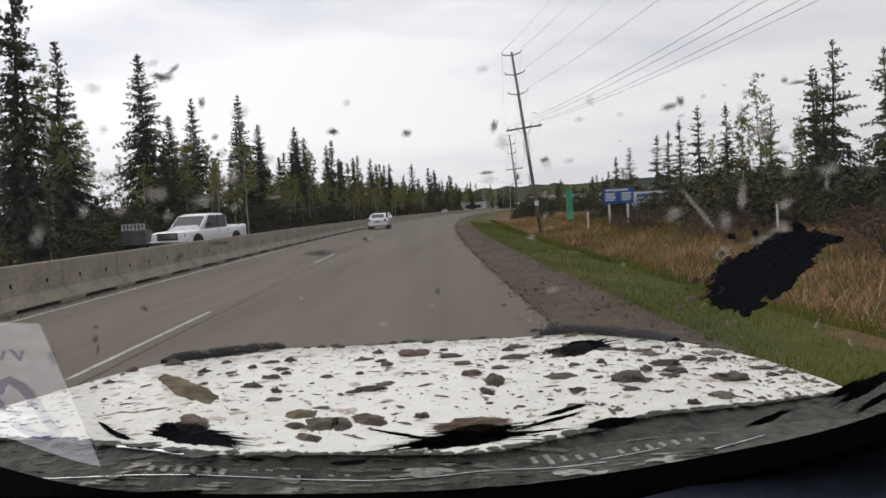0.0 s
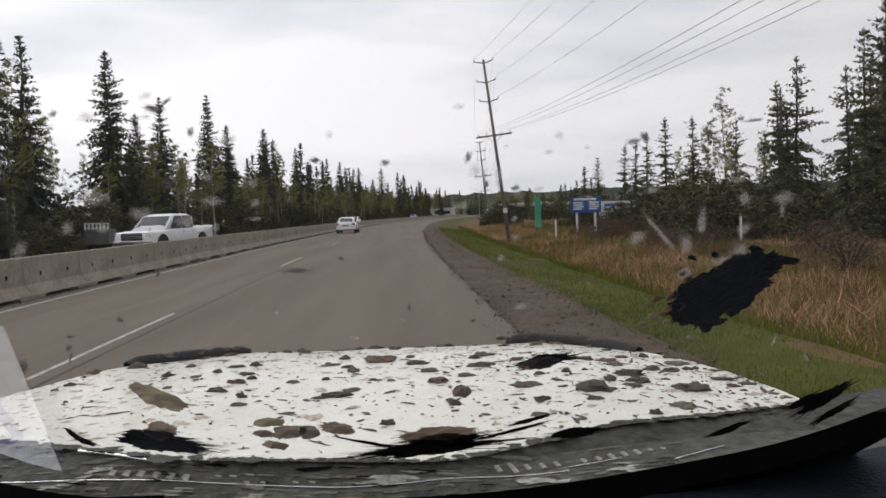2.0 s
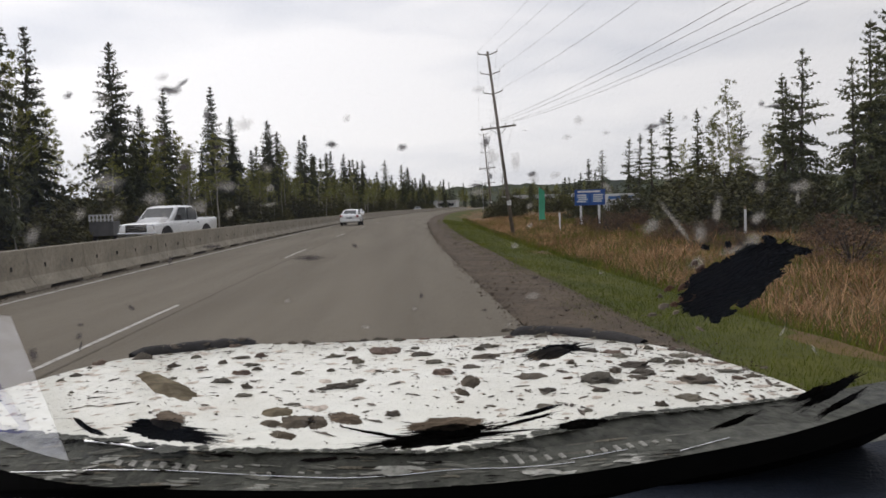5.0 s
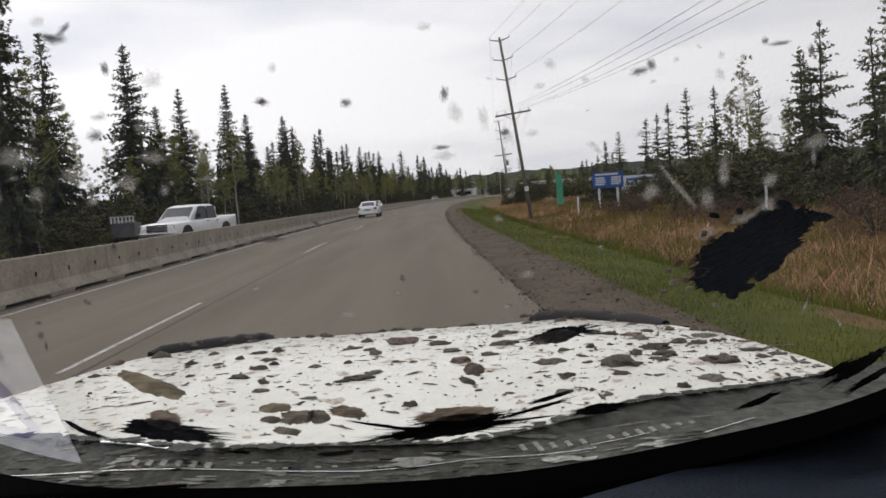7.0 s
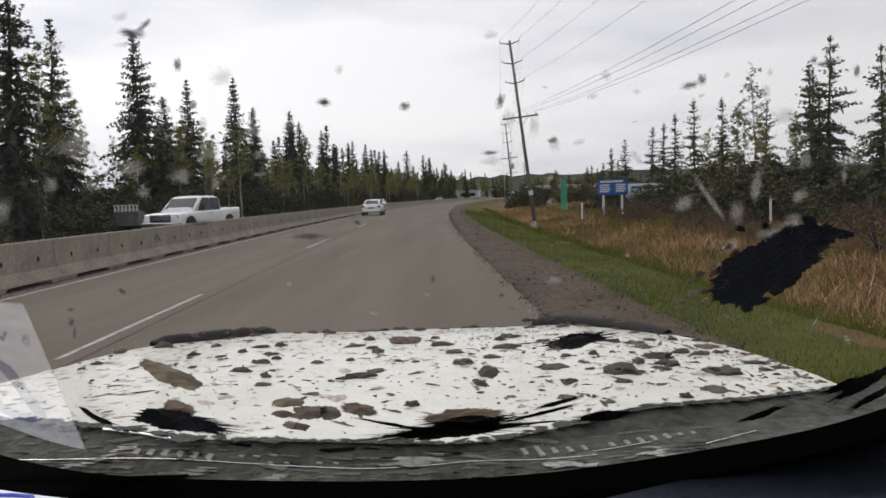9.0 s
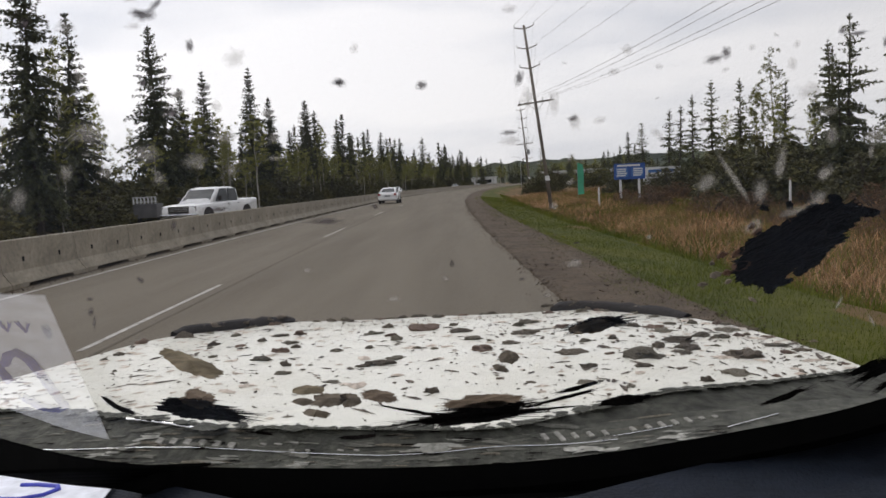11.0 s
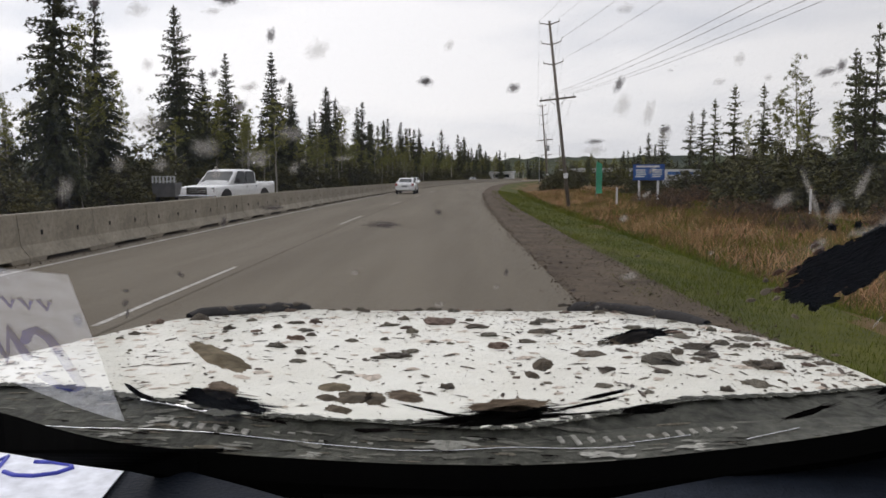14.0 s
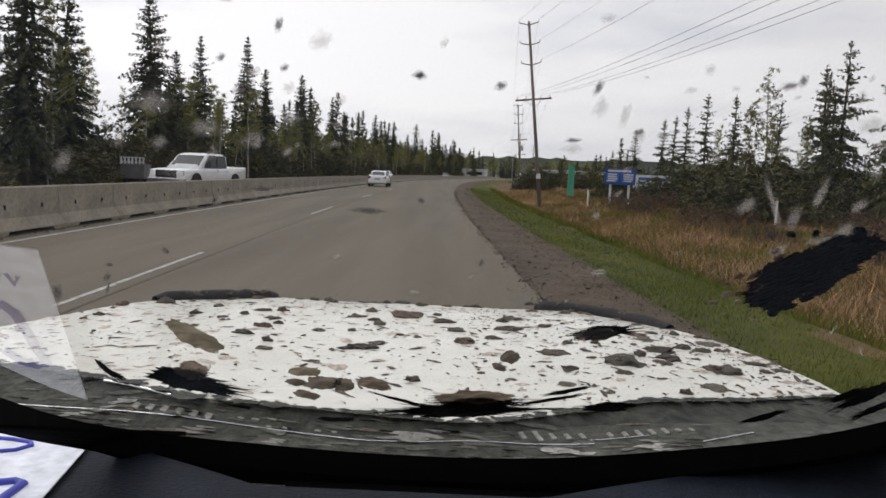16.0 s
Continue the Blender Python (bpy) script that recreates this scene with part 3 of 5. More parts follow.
    for _ in range(55):
        y = rnd.uniform(100, 330)
        plant(rnd.choice(far), rnd.uniform(14, 90), y, rnd.uniform(0.55, 1.0), 2)
    for _ in range(14):
        plant(rnd.choice(aspens), rnd.uniform(24, 45), rnd.uniform(34, 100), rnd.uniform(0.7, 1.3), 3)
    for _ in range(26):
        y = rnd.uniform(22, 75)
        plant(rnd.choice(rusty), rnd.uniform(9, 17) + y * 0.05, y, rnd.uniform(0.7, 1.5), 5, 1.6)
    for off, y, h in ((-23.5, 122, 8.5), (-24, 172, 10)):
        plant(broad, off, y, h / 10, 2)
    for p in [broad] + spruces + far + aspens + pines + shrubs + rusty + green:
        forget(p)


forest()


def blades(name, off0, off1, y0, y1, count, h0, h1, mat, lean, width, label, category, seed, power=1.0, patchy=-9.0):
    """Upright blades or stalks of one kind, thinner towards the tip."""
    rng = np.random.default_rng(seed)
    off = rng.uniform(off0, off1, count)
    y = y0 + (y1 - y0) * rng.random(count) ** power
    base = np.array([at_road(o, v) for o, v in zip(off, y)])
    patch = np.array([noise.noise((b[0] * 0.35, b[1] * 0.22, seed)) for b in base]) + 0.35 * rng.normal(size=count)
    keep = patch > patchy
    base, y, count = base[keep], y[keep], int(keep.sum())
    h = rng.uniform(h0, h1, (count, 1)) * (0.75 + 0.5 * np.clip(patch[keep] + 0.4, 0, 1.2))[:, None]
    ang = rng.uniform(0, 2 * math.pi, count)
    side = np.stack([np.cos(ang), np.sin(ang), 0 * ang], 1) * width * rng.uniform(0.6, 1.3, (count, 1)) * (1 + y[:, None] / 60)
    tip = base + np.stack([rng.normal(0, lean, count), rng.normal(0, lean, count), np.ones(count)], 1) * h
    base[:, 2] -= 0.05
    ob = part_mesh(name, triangles(name, np.stack([base - side, base + side, tip], 1)), mat)
    return tagged(ob, label, category, kind="stuff")


tagged(strip("grass_verge", 1.55, 5.0, -40, 330, 0.02, 0.02, TURF, step=3, cols=6, follow=True), "green turf slope between shoulder and ditch", "verge", kind="structure")
blades("grass", 1.5, 5.2, 4, 90, 88000, 0.03, 0.11, GRASS, 0.5, 0.007, "short fresh green grass along the shoulder", "grass", 3, 1.8)
blades("grass", 0.9, 1.7, 4, 90, 18000, 0.02, 0.07, GRASS, 0.6, 0.006, "sparse low grass creeping over the gravel shoulder", "grass", 7, 1.8, 0.08)
blades("grass", 4.0, 16, 6, 110, 52000, 0.1, 0.34, GRASS, 0.5, 0.014, "longer green grass on the ditch and field edge", "grass", 4, 1.5, -0.3)
blades("dead_grass", 4.4, 14, 6, 110, 46000, 0.08, 0.36, FIELD_GRASS, 0.8, 0.011, "matted olive-brown dead grass in the ditch", "grass", 9, 1.6, -0.35)
blades("dry_reeds", 5.6, 10.5, 6, 120, 24000, 0.12, 0.5, REED, 0.75, 0.008, "dry pale brown reeds in broken patches in the ditch", "reeds", 5, 1.6, 0.12)
blades("dry_grass", 8.5, 45, 10, 140, 30000, 0.12, 0.45, FIELD_GRASS, 0.5, 0.015, "low olive-brown dead grass over the field", "grass", 6, 1.4, -0.3)
blades("dry_grass", 9, 30, 12, 120, 7000, 0.2, 0.6, REED, 0.6, 0.012, "pale straw tufts scattered over the field", "grass", 8, 1.4, 0.2)


def loose_stones():
    """Grit along both edges of the shoulder and at the barrier's foot."""
    rng = np.random.default_rng(12)
    tri = []
    for off, spread, count in ((0.03, 0.09, 4200), (1.4, 0.3, 4200), (0.8, 0.45, 4000), (-8.95, 0.12, 3000)):
        for _ in range(count):
            y = 4 + 70 * rng.random() ** 1.8
            o = off + rng.normal(0, spread)
            x, _, _ = at_road(o, y)
            z = 0.0 if o < 0.02 else land(o) + 0.03
            r = rng.gamma(2.0, 0.0035) + 0.003
            c = np.array((x, y, z + r * 0.3))
            p = c + rng.normal(0, 1, (4, 3)) * r * np.array((1, 1, 0.6))
            tri += [(p[0], p[1], p[2]), (p[0], p[3], p[1]), (p[0], p[2], p[3]), (p[1], p[3], p[2])]
    tagged(part_mesh("loose_gravel", triangles("loose_gravel", tri), GRAVEL), "loose brown-grey gravel along the road edges", "gravel", kind="stuff")


loose_stones()


def ridge():
    """Wooded ridge on the horizon, with an uneven tree line."""
    verts, faces = [], []
    n = 400
    for i in range(n + 1):
        a = radians(-75 + 150 * i / n)
        x, y = 1150 * math.sin(a), 1150 * math.cos(a)
        hill = 26 + 10 * noise.noise((a * 2.2, 0, 0)) + 4 * noise.noise((a * 9, 3, 0))
        saw = 7 * abs(noise.noise((a * 120, 7, 0))) + 5 * abs(noise.noise((a * 47, 2, 1)))
        verts += [(x, y, -3), (x * 1.1, y * 1.1, hill * 0.75), (x * 1.12, y * 1.12, hill + saw)]
    for i in range(n):
        for k in range(2):
            faces.append((3 * i + k, 3 * i + k + 1, 3 * i + k + 4, 3 * i + k + 3))
    tagged(part_mesh("backdrop", raw("backdrop", verts, faces), HILL), "low wooded hills along the horizon", "hills", kind="structure")


ridge()


# ---- utility poles and wires ----
def utility_pole(base, h, lean, rz, transformer=False):
    top = thing("utility_pole", "tall weathered wooden power pole with crossarms, leaning slightly", "utility pole", "poles along the highway", at=base, rz=rz)
    top.rotation_euler[1] = radians(lean)
    part("shaft", rod(bmesh.new(), (0, 0, -0.6), (0, 0, h), 0.15, 0.09, 10), POLE_WOOD, top, smooth=True)
    ends = []
    arm = bmesh.new()
    box(arm, -1.35, 1.35, -0.16, -0.06, h * 0.585, h * 0.585 + 0.13, 0.015)
    part("crossarm", arm, POLE_WOOD, top)
    for s in (-1, 1):
        part("brace", rod(bmesh.new(), (0, -0.12, h * 0.585 - 0.55), (s * 0.6, -0.12, h * 0.585), 0.02, seg=6), STEEL, top)
        for x in (0.55, 1.2):
            part("insulator", rod(bmesh.new(), (s * x, -0.11, h * 0.585 + 0.12), (s * x, -0.11, h * 0.585 + 0.34), 0.05, 0.03, 8), SIGN_WHITE, top)
            ends.append((s * x, -0.11, h * 0.585 + 0.34))
    for k, f in enumerate((0.985, 0.88, 0.775)):
        for s in (-1, 1):
            a = (s * 0.72, 0, h * f + 0.12)
            part("side_arm", rod(bmesh.new(), (0, 0, h * f - 0.06), a, 0.045, 0.035, 6), POLE_WOOD, top)
            part("insulator", rod(bmesh.new(), a, (a[0], 0, a[2] + 0.2), 0.045, 0.03, 8), SIGN_WHITE, top)
            if s > 0 or k == 0:
                ends.append((a[0], 0, a[2] + 0.2))
    plate = bmesh.new()
    box(plate, -0.16, 0.16, -0.19, -0.17, 2.3, 2.65)
    part("plate", plate, SIGN_WHITE, top, "small white plate")
    if transformer:
        can = bmesh.new()
        rod(can, (0.45, -0.1, h * 0.46), (0.45, -0.1, h * 0.52), 0.24, seg=14)
        part("transformer", can, STEEL, top, "grey transformer can")
    m = Matrix.LocRotScale(Vector(base), Euler((0, radians(lean), radians(rz))), None)
    return [m @ Vector(e) for e in ends]


POLES = [at_road(9.5, -26), at_road(6.4, 60), at_road(9.0, 128), at_road(9.5, 205), at_road(10, 285)]
ENDS = [utility_pole(p, h, lean, 4, i == 2) for i, (p, h, lean) in enumerate(zip(POLES, (13.5, 13.8, 13.5, 13.0, 13.0), (-2, -6.5, -4.5, -2, -1)))]
for a, b in zip(ENDS, ENDS[1:]):
    for p, q in zip(a, b):
        pts = [p.lerp(q, f) - Vector((0, 0, 4 * f * (1 - f) * 1.3)) for f in np.linspace(0, 1, 17)]
        tagged(tube("power_line", pts, 0.008, WIRE, res=1), "thin sagging power line between wooden poles", "wire", "power lines")


# ---- roadside signs and far buildings ----
def bars(parent, mat, x0, x1, y, z0, z1, rows, seed, name="bar"):
    """Unreadable lettering as plain bars."""
    rng = random.Random(seed)
    for r in range(rows):
        z = z1 - (z1 - z0) * (r + 0.5) / rows
        h = (z1 - z0) / rows * 0.3
        a = x0 + (x1 - x0) * rng.uniform(0.02, 0.12)
        b = x1 - (x1 - x0) * rng.uniform(0.02, 0.2)
        bm = bmesh.new()
        box(bm, a, b, y - 0.006, y, z - h, z + h)
        part(name, bm, mat, parent)


def service_sign(off, y, rz):
    top = thing("service_sign", "blue information board with pale panels on two white posts", "sign", at=at_road(off, y), rz=rz)
    board = bmesh.new()
    box(board, -1.25, 1.25, -0.03, 0.03, 1.75, 3.05, 0.01)
    part("board", board, SIGN_BLUE, top)
    for x in (-0.62, 0.62):
        bm = bmesh.new()
        box(bm, x - 0.5, x + 0.5, -0.045, -0.032, 1.95, 2.7)
        part("panel", bm, BLUE_STUFF, top, "lighter blue panel")
        bars(top, SIGN_WHITE, x - 0.45, x + 0.45, -0.046, 1.98, 2.68, 4, int(x * 10) + 9)
    bars(top, SIGN_WHITE, -1.1, 1.1, -0.032, 2.75, 3.0, 1, 3)
    for x in (-0.75, 0.75):
        post = bmesh.new()
        box(post, x - 0.09, x + 0.09, 0.032, 0.15, -0.4, 2.9, 0.01)
        part("post", post, SIGN_WHITE, top)


def billboard(off, y, rz):
    top = thing("billboard", "large white notice board with faded lettering in the field", "sign", at=at_road(off, y), rz=rz)
    bm = bmesh.new()
    box(bm, -2.6, 2.6, -0.05, 0.05, 1.3, 3.9, 0.02)
    part("board", bm, SIGN_WHITE, top)
    bars(top, BLUE_STUFF, -2.3, 2.3, -0.052, 3.0, 3.7, 1, 5)
    bars(top, SILVER, -2.3, 1.6, -0.052, 1.6, 2.8, 3, 6)
    for x in (-1.7, 0.0, 1.7):
        post = bmesh.new()
        box(post, x - 0.1, x + 0.1, 0.055, 0.2, -0.4, 3.8)
        part("post", post, POLE_WOOD, top)
    return top


def feather_banner(off, y, rz):
    top = thing("feather_banner", "tall green feather flag standing in the dry grass", "banner", at=at_road(off, y), rz=rz)
    verts, faces = [], []
    for i in range(13):
        f = i / 12
        bow = 0.1 * math.sin(f * 4)
        w = 0.62 if f < 0.85 else 0.62 * math.sqrt(max(0.03, 1 - ((f - 0.85) / 0.15) ** 2))
        verts += [(0.02, bow, 0.5 + 3.0 * f), (0.02 + w, bow + 0.06 * math.sin(f * 9), 0.5 + 3.0 * f)]
        if i:
            faces.append((2 * i - 2, 2 * i - 1, 2 * i + 1, 2 * i))
    ob = part_mesh("flag", raw("flag", verts, faces), BANNER, top)
    ob.modifiers.new("thick", "SOLIDIFY").thickness = 0.01
    part("mast", rod(bmesh.new(), (0, 0, -0.3), (0, 0, 3.6), 0.02, 0.012, 6), STEEL, top)


def marker_post(off, y):
    top = thing("marker_post", "thin white marker post in the field", "post", "marker posts", at=at_road(off, y))
    bm = bmesh.new()
    box(bm, -0.06, 0.06, -0.03, 0.03, -0.2, 1.35, 0.01)
    part("stake", bm, SIGN_WHITE, top)
    cap = bmesh.new()
    box(cap, -0.065, 0.065, -0.035, 0.035, 1.352, 1.5)
    part("cap", cap, TAN_MUD, top, "yellowish cap")


service_sign(13.5, 66, -6)
billboard(19.5, 80, -8).scale = (0.7, 0.7, 0.7)
feather_banner(10.6, 76, 12)
marker_post(9.6, 58)
marker_post(17.5, 44)


def shed(off, y, w, d, h, rz, mat, label):
    top = thing("low_building", label, "building", "roadside buildings", at=at_road(off, y), rz=rz)
    wall = bmesh.new()
    box(wall, -w / 2, w / 2, -d / 2, d / 2, -0.5, h)
    part("wall", wall, mat, top)
    roof = bmesh.new()
    box(roof, -w / 2 - 0.5, w / 2 + 0.5, -d / 2 - 0.5, d / 2 + 0.5, h + 0.004, h + 0.5, 0.05)
    part("roof", roof, METAL_WALL, top)
    n = int(w / 5)
    for i in range(n):
        x = -w / 2 + w * (i + 0.5) / n
        bm = bmesh.new()
        box(bm, x - 1.3, x + 1.3, -d / 2 - 0.06, -d / 2 - 0.004, 1.6, h - 0.9)
        win = part("window", bm, DARK_GLASS, top)
        fr = bmesh.new()
        box(fr, x - 1.4, x + 1.4, -d / 2 - 0.1, -d / 2 - 0.064, h - 0.9, h - 0.8)
        part("lintel", fr, METAL_WALL, win)


shed(-44, 395, 40, 14, 4.0, -8, METAL_WALL, "long low pale metal shed beyond the bend")
shed(24, 300, 30, 12, 4.5, -10, METAL_WALL, "pale flat-roofed workshop beside the road bend")
shed(70, 330, 24, 12, 4.0, -12, DARK_WALL, "dark low building behind the field")


def street_lamp(off, y):
    top = thing("street_lamp", "slender grey street lamp with a curved arm", "street lamp", at=at_road(off, y))
    part("mast", rod(bmesh.new(), (0, 0, -0.3), (0, 0, 9), 0.09, 0.05, 8), STEEL, top)
    tube("arm", [(0, 0, 9), (-0.5, 0, 9.5), (-1.2, 0, 9.75), (-2.2, 0, 9.8)], 0.04, STEEL, top)
    head = bmesh.new()
    box(head, -2.9, -2.1, -0.14, 0.14, 9.74, 9.88, 0.04)
    part("lamp_head", head, SILVER, top)


street_lamp(4.5, 262)


def slatted_trailer(off, y, rz):
    top = thing("slatted_trailer", "dark boxy trailer with a pale slatted rail, behind the far carriageway", "trailer", at=at_road(off, y), rz=rz)
    bm = bmesh.new()
    box(bm, -0.75, 0.75, -1.2, 1.2, 0.55, 1.5, 0.03)
    part("box", bm, DARK_WALL, top)
    for k in range(7):
        x = -0.7 + 1.4 * k / 6
        b = bmesh.new()
        box(b, x - 0.05, x + 0.05, -1.2, -1.15, 1.504, 1.95)
        part("slat", b, METAL_WALL, top)
    for z in (1.6, 1.9):
        b = bmesh.new()
        box(b, -0.75, 0.75, -1.24, -1.204, z, z + 0.06)
        part("rail", b, METAL_WALL, top)
    wheels(top, 0.75, (0.0,), 0.34, STEEL)




# ---- vehicles on the road ----
def loft(name, sections, mat, parent, label="", smooth=True):
    """A body from cross-sections along y: (y, half width, z low, z high, roundness)."""
    verts, faces, k = [], [], 20
    for y, hw, z0, z1, p in sections:
        for i in range(k):
            a = 2 * math.pi * (i + 0.5) / k
            c, s = math.cos(a), math.sin(a)
            verts.append((hw * math.copysign(abs(c) ** p, c), y, (z0 + z1) / 2 + (z1 - z0) / 2 * math.copysign(abs(s) ** p, s)))
    for j in range(len(sections) - 1):
        for i in range(k):
            a, b = j * k + i, j * k + (i + 1) % k
            faces.append((a, b, b + k, a + k))
    faces += [tuple(range(k))[::-1], tuple(range((len(sections) - 1) * k, len(sections) * k))]
    return part_mesh(name, raw(name, verts, faces), mat, parent, label, smooth)


def wheels(top, xs, ys, r, hub=CHROME):
    for y in ys:
        for s in (-1, 1):
            w = part("wheel", rod(bmesh.new(), (s * (xs - 0.2), y, r), (s * xs, y, r), r, seg=24), RUBBER, top, smooth=False)
            part("rim", rod(bmesh.new(), (s * (xs - 0.02), y, r), (s * (xs + 0.012), y, r), r * 0.66, r * 0.6, 16), hub, w, "bright alloy rim")
            # black discs give the shade in the gaps between spokes
            for i in range(5):
                a = 2 * math.pi * i / 5
                hole = rod(bmesh.new(), (s * (xs + 0.012), y + r * 0.4 * math.cos(a), r + r * 0.4 * math.sin(a)), (s * (xs + 0.02), y + r * 0.4 * math.cos(a), r + r * 0.4 * math.sin(a)), r * 0.14, seg=8)
                part("spoke_gap", hole, FRIT, w)


def slab(name, corners, thick, mat, parent, label=""):
    """A thin plate through four corners."""
    c = [Vector(p) for p in corners]
    n = (c[1] - c[0]).cross(c[3] - c[0]).normalized() * thick
    v = [*c, *[p + n for p in c]]
    f = [(3, 2, 1, 0), (4, 5, 6, 7), (0, 1, 5, 4), (1, 2, 6, 5), (2, 3, 7, 6), (3, 0, 4, 7)]
    return part_mesh(name, raw(name, v, f), mat, parent, label)


def pickup(off, y, rz):
    """Front looks towards -y before the turn."""
    top = thing("pickup_truck", "white crew-cab pickup truck on the opposite carriageway", "pickup truck", at=at_road(off, y, 0.0), rz=rz)
    loft("body", [(-2.95, 0.85, 0.55, 1.02, 0.3), (-2.85, 0.97, 0.5, 1.12, 0.25), (-1.6, 1.0, 0.48, 1.2, 0.22), (-1.2, 1.0, 0.45, 1.22, 0.2), (1.0, 1.0, 0.45, 1.24, 0.18), (1.1, 1.0, 0.5, 1.3, 0.16), (2.9, 0.98, 0.55, 1.34, 0.16), (2.95, 0.9, 0.6, 1.28, 0.25)], FAR_WHITE, top)
    loft("cab", [(-1.6, 0.88, 1.12, 1.17, 0.25), (-0.72, 0.82, 1.15, 1.88, 0.25), (-0.4, 0.8, 1.15, 1.95, 0.25), (0.75, 0.8, 1.15, 1.95, 0.25), (1.08, 0.82, 1.15, 1.86, 0.25), (1.14, 0.86, 1.12, 1.22, 0.25)], FAR_WHITE, top)
    slab("windscreen", [(0.78, -1.53, 1.22), (-0.78, -1.53, 1.22), (-0.7, -0.8, 1.83), (0.7, -0.8, 1.83)], 0.03, WINDOW, top)
    for s in (-1, 1):
        for y0, y1 in ((-1.1, 0.05), (0.11, 1.0)):
            slab("side_window", [(s * 0.885, y0, 1.24), (s * 0.885, y1, 1.24), (s * 0.825, y1 - 0.06, 1.84), (s * 0.825, y0 + (0.5 if y0 < -0.5 else 0.02), 1.84)][:: s], 0.02, WINDOW, top)
            hb = bmesh.new()
            box(hb, s * 1.0 - 0.02, s * 1.0 + 0.02, y1 - 0.2, y1 - 0.04, 1.08, 1.12)
            part("door_handle", hb, CHROME, top)
        lamp = bmesh.new()
        box(lamp, s * 0.74 - 0.17, s * 0.74 + 0.17, -2.93, -2.78, 0.83, 1.08, 0.03)
        part("headlight", lamp, CHROME, top)
        mir = bmesh.new()
        box(mir, s * 1.12 - 0.1, s * 1.12 + 0.1, -1.15, -1.05, 1.28, 1.5, 0.03)
        part("mirror", mir, TRIM_BLACK, top)
    grille = bmesh.new()
    box(grille, -0.54, 0.54, -2.99, -2.86, 0.74, 1.08, 0.02)
    g = part("grille", grille, TRIM_BLACK, top)
    for z in (0.85, 0.93, 1.01):
        b = bmesh.new()
        box(b, -0.53, 0.53, -3.005, -2.992, z - 0.016, z + 0.016)
        part("grille_bar", b, CHROME, g)
    bump = bmesh.new()
    box(bump, -0.97, 0.97, -3.02, -2.8, 0.5, 0.72, 0.04)
    part("bumper", bump, CHROME, top)
    bed = bmesh.new()
    box(bed, -0.84, 0.84, 1.25, 2.8, 1.2, 1.305)
    part("bed", bed, TRIM_BLACK, top, "dark open load bed")
    for s in (-1, 1):
        for y0 in (-1.95, 1.75):
            # a flat black disc gives the shade of the hollow arch
            part("wheel_arch", rod(bmesh.new(), (s * 0.9, y0, 0.5), (s * 1.006, y0, 0.5), 0.5, seg=24), TRIM_BLACK, top, "dark wheel arch")
    wheels(top, 1.015, (-1.95, 1.75), 0.4)
    return top


def sedan(off, y, rz, mat, label, group=""):
    """Rear looks towards -y before the turn."""
    top = thing("sedan_car", label, "car", group, at=at_road(off, y, 0.0), rz=rz)
    loft("body", [(-2.4, 0.7, 0.42, 0.95, 0.4), (-2.3, 0.84, 0.32, 1.0, 0.33), (-1.6, 0.89, 0.26, 1.03, 0.3), (0, 0.9, 0.24, 0.96, 0.28), (1.2, 0.89, 0.26, 0.92, 0.3), (2.1, 0.84, 0.3, 0.8, 0.35), (2.42, 0.68, 0.36, 0.68, 0.4)], mat, top)
    loft("cabin", [(-1.85, 0.72, 0.95, 1.02, 0.4), (-1.0, 0.68, 0.95, 1.39, 0.35), (-0.4, 0.68, 0.95, 1.46, 0.35), (0.3, 0.67, 0.94, 1.44, 0.35), (1.25, 0.74, 0.9, 0.95, 0.4)], mat, top)
    slab("rear_window", [(-0.6, -1.78, 1.05), (0.6, -1.78, 1.05), (0.52, -1.1, 1.36), (-0.52, -1.1, 1.36)], 0.02, WINDOW, top)
    slab("windscreen", [(0.62, 1.22, 0.98), (-0.62, 1.22, 0.98), (-0.54, 0.4, 1.41), (0.54, 0.4, 1.41)], 0.02, WINDOW, top)
    for s in (-1, 1):
        for y0, y1 in ((-1.05, -0.3), (-0.24, 0.62)):
            slab("side_window", [(s * 0.715, y0, 1.02), (s * 0.715, y1, 1.0), (s * 0.665, y1 - 0.25, 1.36), (s * 0.665, y0 + 0.1, 1.36)][:: s], 0.012, WINDOW, top)
            hb = bmesh.new()
            box(hb, s * 0.9 - 0.015, s * 0.9 + 0.015, y0 + 0.02, y0 + 0.2, 0.82, 0.86)
            part("door_handle", hb, CHROME, top)
        lamp = bmesh.new()
        box(lamp, s * 0.68 - 0.14, s * 0.68 + 0.14, -2.4, -2.15, 0.74, 0.94, 0.03)
        part("tail_light", lamp, RED_LAMP, top, "red tail light")
        front = bmesh.new()
        box(front, s * 0.64 - 0.14, s * 0.64 + 0.14, 2.12, 2.34, 0.56, 0.7, 0.03)
        part("headlight", front, CHROME, top)
        mir = bmesh.new()
        box(mir, s * 0.98 - 0.09, s * 0.98 + 0.09, 0.55, 0.68, 0.95, 1.08, 0.03)
        part("mirror", mir, mat, top)
    plate = bmesh.new()
    box(plate, -0.26, 0.26, -2.43, -2.405, 0.62, 0.78)
    part("plate", plate, SILVER, top)
    bump = bmesh.new()
    box(bump, -0.78, 0.78, -2.45, -2.25, 0.34, 0.56, 0.05)
    part("bumper", bump, mat, top)
    wheels(top, 0.89, (-1.4, 1.45), 0.33)
    return top


